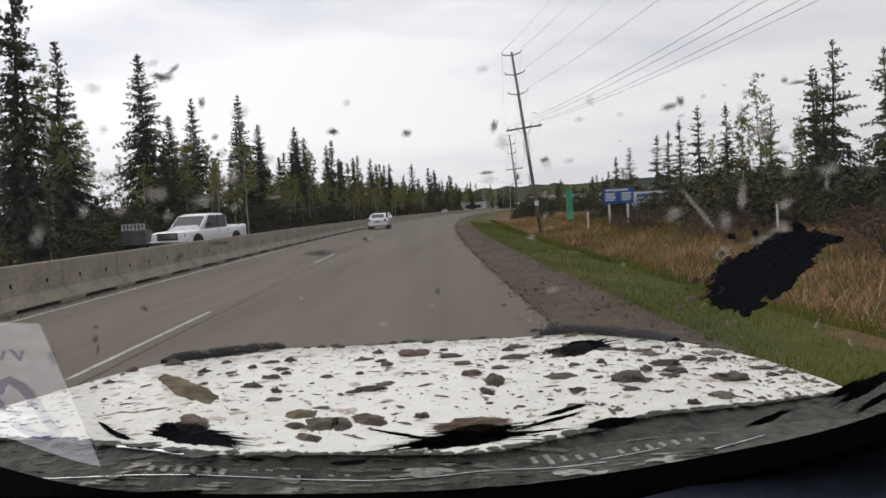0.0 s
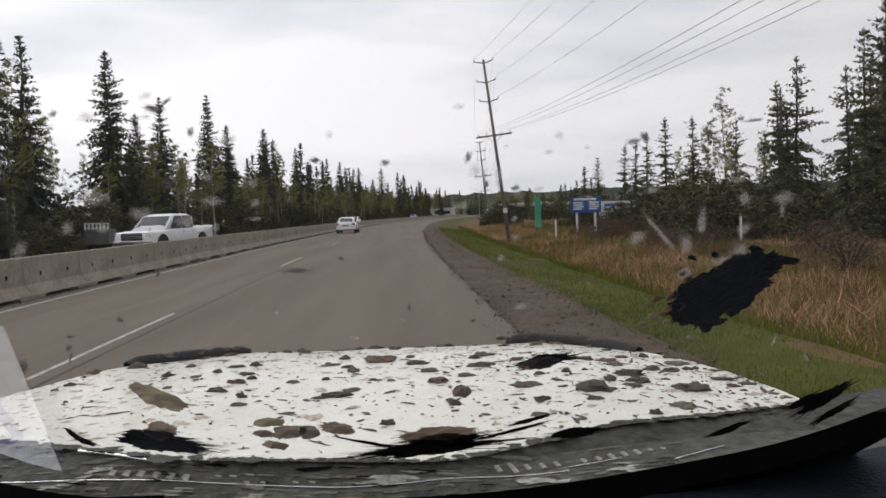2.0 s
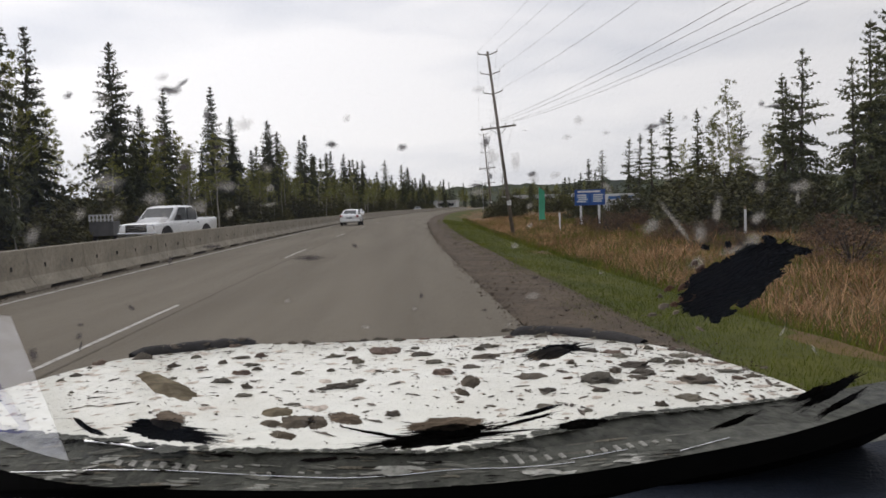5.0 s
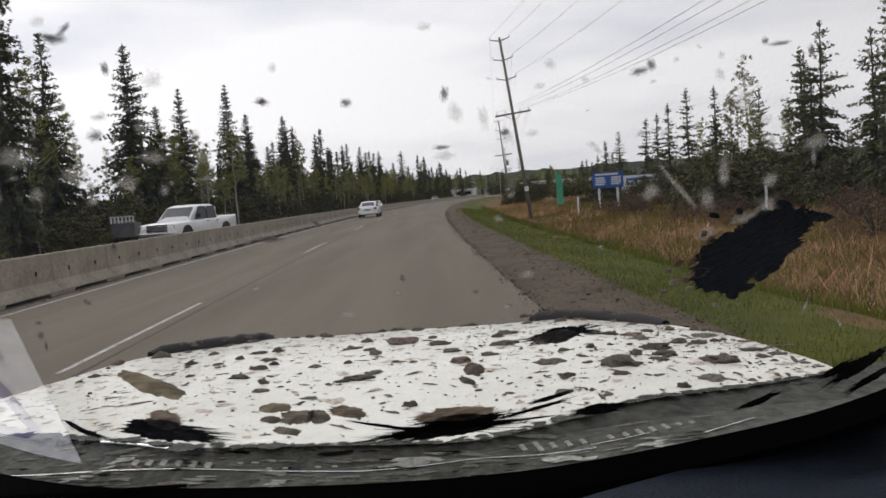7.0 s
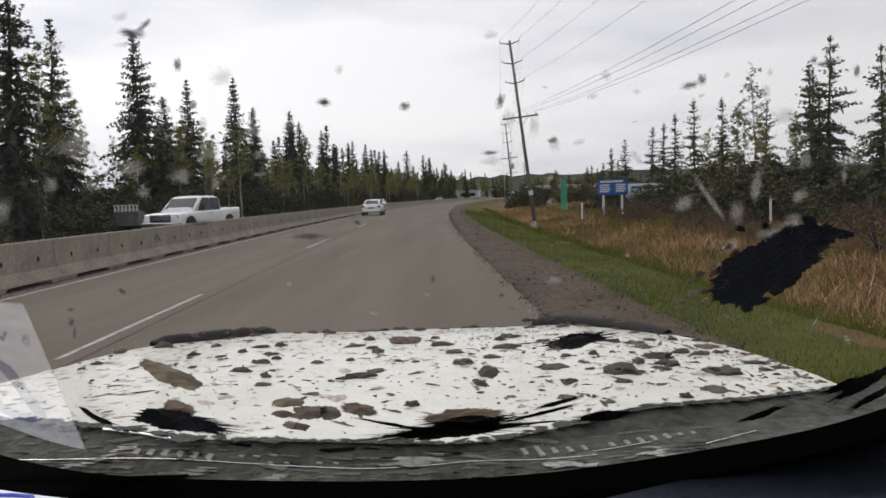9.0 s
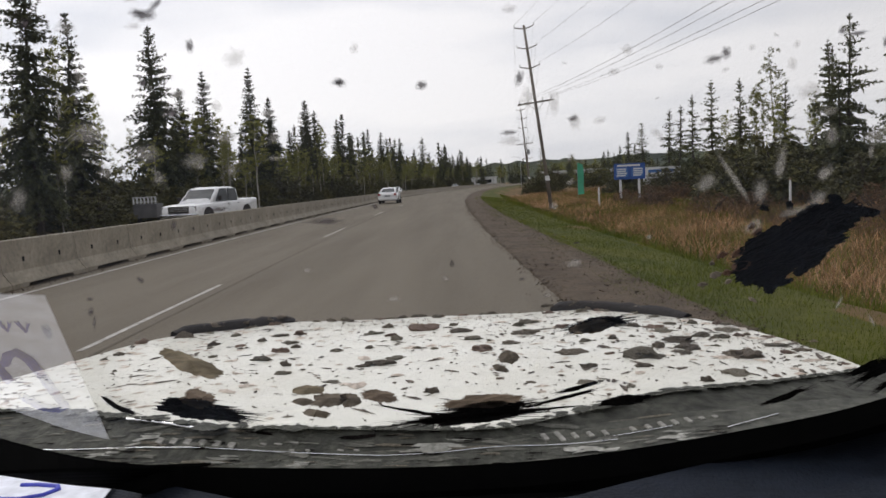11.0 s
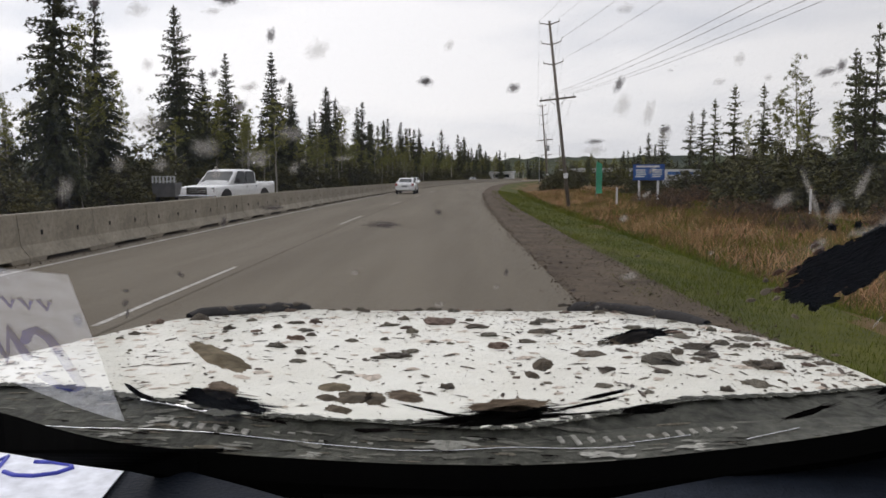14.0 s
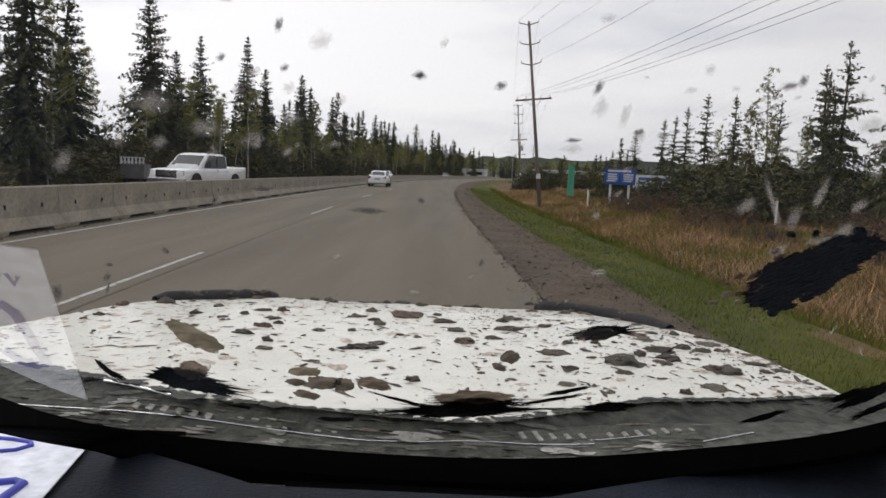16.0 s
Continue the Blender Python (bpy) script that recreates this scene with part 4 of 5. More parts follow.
slatted_trailer(-21.6, 54, 10)
pickup(-13.0, 40, slope_deg(40) - 14)
sedan(-7.0, 74, slope_deg(74), FAR_WHITE, "white four-door sedan with red tail lights in the next lane")
sedan(-13.0, 132, slope_deg(132) + 180, FAR_WHITE, "white sedan coming along the opposite carriageway", "oncoming cars")
sedan(-13.2, 235, slope_deg(235) + 180, SILVER, "silver sedan far along the opposite carriageway", "oncoming cars")


# ---- the car that carries the camera ----
CX = -0.07
car = thing("car", "mud-splattered white car seen over its bonnet from the dashboard", "car")


FRONT_EDGE = ((-1.3, 0.95), (-1.2, 1.11), (-1.1, 1.294), (-1.006, 1.46), (-0.94, 1.61), (-0.885, 1.73), (-0.8, 1.8), (-0.6, 1.85), (-0.4, 1.874), (0.0, 1.88), (0.4, 1.861), (0.6, 1.8), (0.7, 1.73), (0.79, 1.63), (0.87, 1.51), (0.92, 1.37), (0.945, 1.22), (0.95, 1.14))
REAR_EDGE = ((-1.3, 1.13), (-1.1, 1.12), (-0.9, 1.1), (-0.75, 1.075), (-0.55, 0.99), (-0.36, 0.932), (-0.19, 0.91), (0.01, 0.884), (0.15, 0.872), (0.31, 0.935), (0.435, 0.98), (0.54, 1.008), (0.67, 1.05), (0.8, 1.082), (0.95, 1.13))


def rounded(table, u, soft):
    """The table's line with its corners smoothed."""
    xs, ys = zip(*table)
    return float(np.mean(np.interp([u + soft * k / 4 for k in range(-4, 5)], xs, ys)))


def hood_front(u):
    return rounded(FRONT_EDGE, u, 0.035 if u < 0.8 else 0.012)


def hood_rear(u):
    return rounded(REAR_EDGE, u, 0.05)


def hood_z(x, y):
    u = (x - CX) / 0.67
    nose = max(0, y - 1.55)
    return 1.243 - 0.02 * y - 0.012 * u * u - 0.16 * nose * nose + 0.006 * math.exp(-((abs(u) - 0.5) / 0.12) ** 2)


def hood():
    verts, faces = [], []
    nu, nv = 72, 40
    for i in range(nu + 1):
        u = -1.19 + 2.135 * i / nu
        x, y0, y1 = CX + 0.67 * u, hood_rear(u), hood_front(u)
        row = [(x, y0 + 0.012, hood_z(x, y0) - 0.0025), (x, y0, hood_z(x, y0) - 0.001), (x, y0 + 0.002, hood_z(x, y0)), (x, y0 + 0.004, hood_z(x, y0 + 0.004)), (x, y0 + 0.008, hood_z(x, y0 + 0.008))]
        row += [(x, y0 + (y1 - y0) * v / nv, hood_z(x, y0 + (y1 - y0) * v / nv)) for v in range(1, nv + 1)]
        row += [(x, y1 + 0.006, hood_z(x, y1) - 0.012), (x, y1 + 0.006, hood_z(x, y1) - 0.06)]
        verts += row
    w = nv + 7
    for i in range(nu):
        for k in range(w - 1):
            a = i * w + k
            faces.append((a, a + w, a + w + 1, a + 1))
    return part_mesh("bonnet", raw("bonnet", verts, faces), CAR_WHITE, car, "white bonnet caked with clods of mud", True)


hood()
for s in (-1, 1):
    u0, u1 = (-0.86, -0.5) if s < 0 else (0.41, 0.78)
    pts = []
    for i in range(15):
        u = u0 + (u1 - u0) * i / 14
        x = CX + 0.67 * u
        y = hood_front(u)
        lift = 0.011 * math.sin(math.pi * i / 14) ** 0.25 + 0.006 * noise.noise((i * 0.9, s * 3.0, 0.5))
        pts.append((x, y - 0.01, hood_z(x, y) - 0.004 + lift))
    tube("bug_deflector", pts, 0.015, TRIM_BLACK, car, "dark moulding on the bonnet's front corner")


def body_shell():
    loft("front_end", [(0.98, 0.86, 0.36, 1.09, 0.2), (1.45, 0.86, 0.34, 1.09, 0.2), (1.68, 0.82, 0.34, 1.08, 0.24), (1.8, 0.74, 0.36, 1.02, 0.3), (1.88, 0.6, 0.42, 0.9, 0.35)], CAR_WHITE, car).location.x = CX
    for s in (-1, 1):
        for y0, y1 in ((-2.45, -1.05), (-1.04, 0.97)):
            side = bmesh.new()
            x0, x1 = sorted((CX + s * 0.8, CX + s * 0.86))
            box(side, x0, x1, y0, y1, 0.35, 1.14, 0.02)
            part("door", side, CAR_WHITE, car)
            ya, yb = y0 + 0.12, y1 - (1.2 if y1 > 0 else 0.06)
            pane = slab("side_window", [(CX + s * 0.82, y0 + 0.06, 1.15), (CX + s * 0.82, y1 - 0.08, 1.15), (CX + s * 0.72, yb - (0.0 if y1 > 0 else 0.1), 1.69), (CX + s * 0.72, ya, 1.69)], 0.004, GLASS, car)
            pane.visible_shadow = False
        for y in (-1.04, -2.4):
            part("pillar", rod(bmesh.new(), (CX + s * 0.81, y, 1.13), (CX + s * 0.71, y - 0.02, 1.7), 0.035, seg=8), TRIM_BLACK, car)
        part("pillar", rod(bmesh.new(), (CX + s * 0.82, 0.93, 1.12), (CX + s * 0.72, -0.3, 1.71), 0.04, seg=8), TRIM_BLACK, car)
    roof = bmesh.new()
    box(roof, CX - 0.76, CX + 0.76, -2.45, -0.29, 1.69, 1.76, 0.03)
    part("roof", roof, CAR_WHITE, car)
    floor = bmesh.new()
    box(floor, CX - 0.79, CX + 0.79, -2.4, 0.96, 0.3, 0.36)
    part("floor_pan", floor, TRIM_BLACK, car)
    back = bmesh.new()
    box(back, CX - 0.79, CX + 0.79, -2.5, -2.455, 0.35, 1.72, 0.02)
    part("tailgate", back, CAR_WHITE, car)
    for y in (1.3, -1.6):
        for s in (-1, 1):
            w = part("wheel", rod(bmesh.new(), (CX + s * 0.66, y, 0.36), (CX + s * 0.89, y, 0.36), 0.36, seg=24), RUBBER, car)
            part("rim", rod(bmesh.new(), (CX + s * 0.86, y, 0.36), (CX + s * 0.9, y, 0.36), 0.24, seg=16), STEEL, w)


body_shell()


# the windscreen: a raked sheet, a little higher on the passenger's side
def screen_z(x, y):
    return 1.566 - 0.43 * y + 0.05 * (math.sqrt(x * x + 0.002) + x)


def caked_z(x, y):
    """The outer face of the dirt, which lies thicker towards the passenger's side."""
    return screen_z(x, y) + 0.095 * (math.sqrt(x * x + 0.0009) + x) * min(1.0, max(0.0, (0.9 - y) / 0.35))


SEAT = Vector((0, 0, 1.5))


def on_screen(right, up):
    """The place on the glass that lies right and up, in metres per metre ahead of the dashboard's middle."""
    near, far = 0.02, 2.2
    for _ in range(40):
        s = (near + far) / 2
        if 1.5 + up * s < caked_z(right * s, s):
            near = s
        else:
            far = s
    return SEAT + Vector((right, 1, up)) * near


def screen():
    verts, faces = [], []
    nx, ny = 60, 40
    for j in range(ny + 1):
        y = -0.3 + 1.155 * j / ny
        half = 0.71 + 0.1 * j / ny
        for i in range(nx + 1):
            x = CX - half + 2 * half * i / nx
            verts.append((x, y, screen_z(x, y) - 0.003))
    for j in range(ny):
        for i in range(nx):
            a = j * (nx + 1) + i
            faces.append((a, a + 1, a + nx + 2, a + nx + 1))
    ob = part_mesh("windscreen", raw("windscreen", verts, faces), GLASS, car, "dirty clear windscreen", True)
    ob.visible_shadow = False


screen()


# upper rim of the black band along the foot of the glass: right, up
RIM = ((-0.660, -0.2810), (-0.576, -0.3103), (-0.505, -0.3303), (-0.433, -0.3422), (-0.289, -0.3522), (-0.116, -0.3601), (0.036, -0.3607), (0.144, -0.3548), (0.274, -0.3399), (0.361, -0.3274), (0.433, -0.3166), (0.505, -0.3014), (0.554, -0.2862), (0.648, -0.2551))


def dash_and_band():
    band_v, band_f, dash_v, dash_f = [], [], [], []
    n, m = 56, 14
    for i in range(n + 1):
        u = -0.65 + 1.29 * i / n
        v = rounded(RIM, u, 0.05)
        far = 0.7 + 0.4 * max(0.0, u - 0.12) + 0.5 * max(0.0, -u - 0.25)
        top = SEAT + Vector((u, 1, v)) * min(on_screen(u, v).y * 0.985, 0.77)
        # added black skirt under the band: covers the shaded gap, keeps light out
        foot = Vector((top.x, max(top.y, far) + 0.004, 1.19))
        inner = Vector((u * far, far - 0.01, 1.185)) if u > -0.2 else foot + Vector((0, 0, -0.005))
        band_v += [top, top + Vector((0, 0, -0.012)), top + Vector((0, 0, -0.025)), foot, inner]
        for k in range(m + 1):
            f = k / m
            dash_v.append((u * far * (1 + 0.1 * f), far - 0.62 * f, 1.214 - 0.012 * math.exp(-((f - 0.12) / 0.04) ** 2) * min(1.0, max(0.0, 3 * u)) - 0.35 * max(0, f - 0.7) ** 1.5))
        if i:
            for k in range(4):
                a = (i - 1) * 5 + k
                band_f.append((a, a + 5, a + 6, a + 1))
            for k in range(m):
                a = (i - 1) * (m + 1) + k
                dash_f.append((a, a + m + 1, a + m + 2, a + 1))
    part_mesh("edge_band", raw("edge_band", band_v, band_f), FRIT, car, "black ceramic band along the glass foot, with an added black skirt over the shaded gap")
    part_mesh("dashboard", raw("dashboard", dash_v, dash_f), DASH, car, "dark blue-grey vinyl dashboard", True)


dash_and_band()


def soft_abs(x):
    return math.sqrt(x * x + 0.012) - 0.06


def cowl_foot(x):
    return 0.80 + 0.28 * soft_abs(x)


def cowl_top(x):
    return hood_rear((x - CX) / 0.67) + 0.003 + 0.6 * max(0.0, x - 0.56)


def cowl_z(x, y):
    """Rises from the foot of the glass to just under the bonnet's edge."""
    f = (y - cowl_foot(x)) / (cowl_top(x) - cowl_foot(x))
    low = 1.188 - 0.012 * x * x
    return low + (hood_z(x, cowl_top(x)) - 0.002 - low) * min(1.0, max(-0.1, f)) ** 1.15 if f > 0 else low


def cowl():
    verts, faces = [], []
    n, m = 54, 10
    for i in range(n + 1):
        x = -0.8 + 1.54 * i / n
        for f in range(m):
            y = cowl_foot(x) + (cowl_top(x) - cowl_foot(x)) * f / (m - 1)
            verts.append((x, y, cowl_z(x, y)))
    for i in range(n):
        for k in range(m - 1):
            a = i * m + k
            faces.append((a, a + m, a + m + 1, a + 1))
    ob = part_mesh("cowl", raw("cowl", verts, faces), COWL, car, "muddy dark plastic cowl under the glass")

    def rib(x, back, wide, long, turn):
        bm = bmesh.new()
        box(bm, -wide, wide, -long, long, -0.001, 0.0016, 0.0006)
        y = cowl_foot(x) + back
        slope = (cowl_z(x, y + 0.004) - cowl_z(x, y - 0.004)) / 0.008
        part("cowl_rib", bm, COWL_RIB, ob).matrix_basis = Matrix.Translation((x, y, cowl_z(x, y))) @ Euler((math.atan(slope), 0, radians(turn))).to_matrix().to_4x4()

    # slanted ribs: a long row that shrinks outwards, a short row, and stubs between them
    for i in range(13):
        f = i / 12
        if i != 5:
            rib(0.082 + 0.211 * f + random.uniform(-0.001, 0.001), 0.059 + 0.019 * f, 0.0031, (0.009 - 0.0042 * f) * random.choice((1, 1, 0.85, 0.6)), 29)
    for i in range(6):
        rib(-0.375 + 0.019 * i, 0.044 - 0.004 * i / 5, 0.0054, 0.0042, -32)
    for x, back in ((-0.241, 0.044), (-0.223, 0.045), (-0.204, 0.048), (-0.205, 0.038), (-0.186, 0.039), (-0.148, 0.041), (-0.129, 0.042)):
        rib(x, back, random.uniform(0.003, 0.006), 0.0014, -20)
    # bright tubes put in for the lines of reflected light on the seal
    for x0, x1, b0, b1, thick in ((-0.62, -0.1, 0.033, 0.035, 0.0008), (-0.1, 0.165, 0.035, 0.051, 0.0008), (0.16, 0.235, 0.057, 0.066, 0.0007), (0.3, 0.376, 0.053, 0.075, 0.0008)):
        pts = [(x, cowl_foot(x) + back, cowl_z(x, cowl_foot(x) + back) + 0.001) for x, back in zip(np.linspace(x0, x1, 16), np.linspace(b0, b1, 16))]
        tube("seal_strip", pts, thick, CHROME, car, "thin line of reflected light on the seal, built as a bright strip")
    pts = [(x, hood_rear((x - CX) / 0.67) - 0.004, hood_z(x, 0.95) - 0.003) for x in np.linspace(-0.435, -0.31, 14)]
    tube("edge_trim", pts, 0.0022, CHROME, car, "bright strip under the bonnet's rear edge")


cowl()


# ---- mud on the bonnet ----
def clod(name, x, y, r, mat, seed, height=0.45, long=0.75, turn=0.0, label="", group="", z=None):
    """A lumpy clod with a flat foot."""
    bm = bmesh.new()
    bmesh.ops.create_icosphere(bm, subdivisions=3 if r > 0.008 else 2, radius=1.0)
    for v in bm.verts:
        d = 0.95 + 0.55 * noise.noise(v.co * 1.5 + Vector((seed * 7.3, 0, 0))) + 0.35 * noise.noise(v.co * 3.6 + Vector((0, seed * 3.1, 0))) + 0.18 * noise.noise(v.co * 9 + Vector((0, 0, seed)))
        v.co *= d
        v.co.z = max(v.co.z, -0.12)
    ob = part(name, bm, mat, None, "", False)
    ob.matrix_basis = Matrix.Translation((x, y, hood_z(x, y) if z is None else z)) @ Euler((0, 0, turn)).to_matrix().to_4x4() @ Matrix.Diagonal((r, r * long, r * height, 1))
    return tagged(ob, label, "mud", group)


CLODS = [(-0.674, 1.454, 8, 0.55), (-0.669, 1.505, 11, 0.55), (-0.603, 1.333, 5, 0.55), (-0.677, 1.636, 13, 0.55), (-0.558, 1.329, 4, 0.55), (-0.681, 1.595, 6, 0.55), (-0.609, 1.697, 18, 0.55), (-0.475, 1.625, 11, 0.55), (-0.424, 1.472, 11, 0.3), (-0.492, 1.525, 12, 0.55), (-0.448, 1.380, 8, 0.55), (-0.489, 1.493, 7, 0.55), (-0.350, 1.332, 19, 0.35), (-0.332, 1.405, 17, 0.4), (-0.313, 1.443, 10, 0.55), (-0.334, 1.491, 16, 0.3), (-0.297, 1.282, 9, 0.8), (-0.289, 1.223, 16, 0.2), (-0.336, 1.590, 13, 0.55), (-0.373, 1.569, 17, 0.3)]
CLODS += [(-0.256, 1.278, 4, 0.55), (-0.330, 1.223, 3, 0.55), (-0.330, 1.130, 2, 0.55), (-0.224, 1.178, 3, 0.55), (-0.393, 1.514, 9, 0.55), (-0.231, 1.396, 12, 0.4), (-0.175, 1.407, 8, 0.55), (-0.182, 1.563, 17, 0.3), (-0.145, 1.526, 11, 0.55), (-0.161, 1.643, 12, 0.55), (-0.132, 1.479, 12, 0.55), (-0.088, 1.384, 8, 0.55), (-0.057, 1.370, 7, 0.55), (-0.088, 1.592, 32, 0.25), (-0.139, 1.261, 23, 0.3), (-0.119, 1.298, 15, 0.3), (-0.163, 1.248, 13, 0.3), (-0.202, 1.149, 12, 0.12), (-0.134, 1.186, 3, 0.55), (-0.026, 1.244, 3, 0.55)]
CLODS += [(-0.026, 1.626, 10, 0.55), (-0.014, 1.541, 21, 0.3), (0.010, 1.450, 18, 0.4), (0.025, 1.344, 18, 0.5), (0.076, 1.395, 16, 0.2), (0.042, 1.425, 6, 0.55), (0.109, 1.495, 25, 0.25), (0.125, 1.621, 19, 0.3), (0.184, 1.539, 16, 0.3), (0.159, 1.464, 5, 0.55), (0.105, 1.582, 11, 0.55), (-0.050, 1.057, 11, 0.6), (0.082, 1.168, 3, 0.55), (0.125, 1.180, 4, 0.55), (0.178, 1.170, 11, 0.5), (0.205, 1.370, 9, 0.55), (0.166, 1.285, 24, 0.2), (0.159, 1.073, 11, 0.3), (0.044, 1.119, 5, 0.55), (0.086, 1.092, 8, 0.1)]
CLODS += [(0.269, 1.216, 28, 0.45), (0.311, 1.293, 10, 0.7), (0.290, 1.392, 7, 0.55), (0.323, 1.391, 6, 0.55), (0.360, 1.358, 27, 0.3), (0.414, 1.408, 15, 0.5), (0.358, 1.297, 22, 0.25), (0.444, 1.390, 15, 0.5), (0.479, 1.406, 9, 0.55), (0.497, 1.415, 7, 0.55), (0.478, 1.466, 22, 0.15), (0.429, 1.228, 30, 0.3), (0.507, 1.309, 20, 0.2), (0.501, 1.248, 11, 0.4), (0.532, 1.270, 13, 0.2), (0.371, 1.105, 20, 0.3), (0.314, 1.051, 10, 0.75), (0.415, 1.137, 4, 0.55), (0.420, 1.087, 7, 0.55), (0.254, 1.146, 12, 0.3)]
CLODS += [(0.210, 1.031, 7, 0.55), (0.299, 1.128, 4, 0.55), (0.315, 1.221, 4, 0.55), (0.224, 1.248, 8, 0.55), (0.252, 1.375, 9, 0.55), (0.285, 1.521, 17, 0.3), (0.316, 1.515, 17, 0.3), (0.357, 1.461, 19, 0.3), (0.352, 1.504, 21, 0.25), (0.337, 1.255, 15, 0.2), (0.440, 1.552, 11, 0.55), (0.582, 1.342, 7, 0.55), (0.540, 1.187, 8, 0.3), (0.548, 1.159, 7, 0.3), (0.504, 1.214, 6, 0.55), (0.478, 1.192, 4, 0.55), (0.534, 1.475, 7, 0.55), (0.410, 1.315, 9, 0.2), (0.524, 1.392, 12, 0.2), (0.395, 1.548, 13, 0.3)]
for i, (x, y, r, tall) in enumerate(CLODS):
    clod("mud_clod", x, y, r / 1000, (CLAY, BROWN_CLAY, CLAY, PINK_CLAY, BROWN_CLAY)[i % 5], i, tall * random.uniform(0.8, 1.1), random.uniform(0.6, 1.1), random.uniform(-0.4, 0.4), "grey-brown clod of drying mud on the white bonnet", "mud clods on the bonnet")



for i in range(54):
    u = random.uniform(-0.9, 0.86)
    x, y = CX + 0.67 * u, hood_front(u) - random.uniform(-0.004, 0.1) * random.random()
    clod("mud_clod", x, y, random.uniform(0.003, 0.014), (CLAY, BROWN_CLAY, PINK_CLAY)[i % 3], 80 + i, random.uniform(0.35, 0.7), random.uniform(0.55, 0.9), random.uniform(-0.4, 0.4), "small clod of mud on the bonnet's front edge", "mud clods on the bonnet's edge")
for i in range(26):
    u = random.uniform(-0.84, -0.46) if i % 2 else random.uniform(0.38, 0.77)
    x, y = CX + 0.67 * u, hood_front(u) - 0.012
    clod("mud_clod", x, y, random.uniform(0.006, 0.016), BROWN_CLAY, 140 + i, random.uniform(0.4, 0.6), random.uniform(0.55, 0.9), random.uniform(-0.4, 0.4), "dark clod of mud caught on the bonnet's front moulding", "mud clods on the moulding", hood_z(x, y) + 0.012)


def fleck(rng, x, y, size, long, turn, height):
    """An irregular little pancake: a fan of triangles round a raised middle."""
    n = 7
    ring = []
    for k in range(n):
        t = 2 * math.pi * k / n
        r = size * rng.uniform(0.45, 1.25)
        px, py = math.cos(t) * r, math.sin(t) * r * long
        qx, qy = x + px * math.cos(turn) - py * math.sin(turn), y + px * math.sin(turn) + py * math.cos(turn)
        ring.append((qx, qy, height(qx, qy) + 0.0007))
    top = (x, y, height(x, y) + 0.0011 + 0.15 * size * min(1, long))
    return [(ring[k], ring[(k + 1) % n], top) for k in range(n)]


def spatter():
    """Fine flecks and streaks thrown back over the bonnet."""
    rng = np.random.default_rng(8)
    tri = []
    for _ in range(2600):
        u, v = rng.uniform(-1.12, 0.93), 0.02 + 0.96 * rng.random()
        x = CX + 0.67 * u
        y = hood_rear(u) + (hood_front(u) - hood_rear(u)) * v
        if rng.random() > (0.3 if u > -0.8 else 0.12) + 0.5 * (u > 0.1) + 0.2 * (v > 0.7):
            continue
        size = min(0.008, rng.gamma(1.0, 0.0013) + 0.0008)
        tri += fleck(rng, x, y, size, rng.uniform(0.8, 3.0), rng.normal(-0.6 * u, 0.5), hood_z)
    stains = []
    for _ in range(420):
        u, v = rng.uniform(-1.1, 0.93), 0.03 + 0.93 * rng.random()
        x = CX + 0.67 * u
        y = hood_rear(u) + (hood_front(u) - hood_rear(u)) * v
        stains += fleck(rng, x, y, min(0.016, rng.gamma(1.5, 0.0035) + 0.002), rng.uniform(0.3, 1.6), rng.normal(-0.9 * u - 0.3, 0.5), lambda p, q: hood_z(p, q) - 0.0003)
    edge = []
    for _ in range(620):
        u = rng.uniform(-1.0, 0.93)
        y = hood_rear(u) + abs(rng.normal(0, 0.006)) - 0.004
        edge += fleck(rng, CX + 0.67 * u, y, rng.gamma(1.6, 0.003) + 0.001, rng.uniform(0.2, 0.9), rng.normal(0.1 * u, 0.3), lambda p, q: hood_z(p, max(q, hood_rear((p - CX) / 0.67))) + 0.0004)
    tagged(part_mesh("edge_dirt", triangles("edge_dirt", edge), COWL), "dark wet dirt caught along the bonnet's rear edge", "mud", kind="stuff")
    tagged(part_mesh("mud_stain", triangles("mud_stain", stains), STAIN), "thin tan mud film dried on the white bonnet", "mud", kind="stuff")
    streaks = []
    for _ in range(520):
        u, v = rng.uniform(-1.1, 0.93), 0.03 + 0.93 * rng.random()
        x = CX + 0.67 * u
        y = hood_rear(u) + (hood_front(u) - hood_rear(u)) * v
        streaks += fleck(rng, x, y, rng.gamma(2.0, 0.0035) + 0.002, rng.uniform(0.08, 0.25), rng.normal(-1.0 * u - 0.6, 0.5), hood_z)
    tagged(part_mesh("mud_streak", triangles("mud_streak", streaks), FLECK), "thin dark mud streaks thrown across the bonnet", "mud", kind="stuff")
    tagged(part_mesh("mud_spatter", triangles("mud_spatter", tri), FLECK), "fine brown mud flecks and streaks over the white bonnet", "mud", kind="stuff")


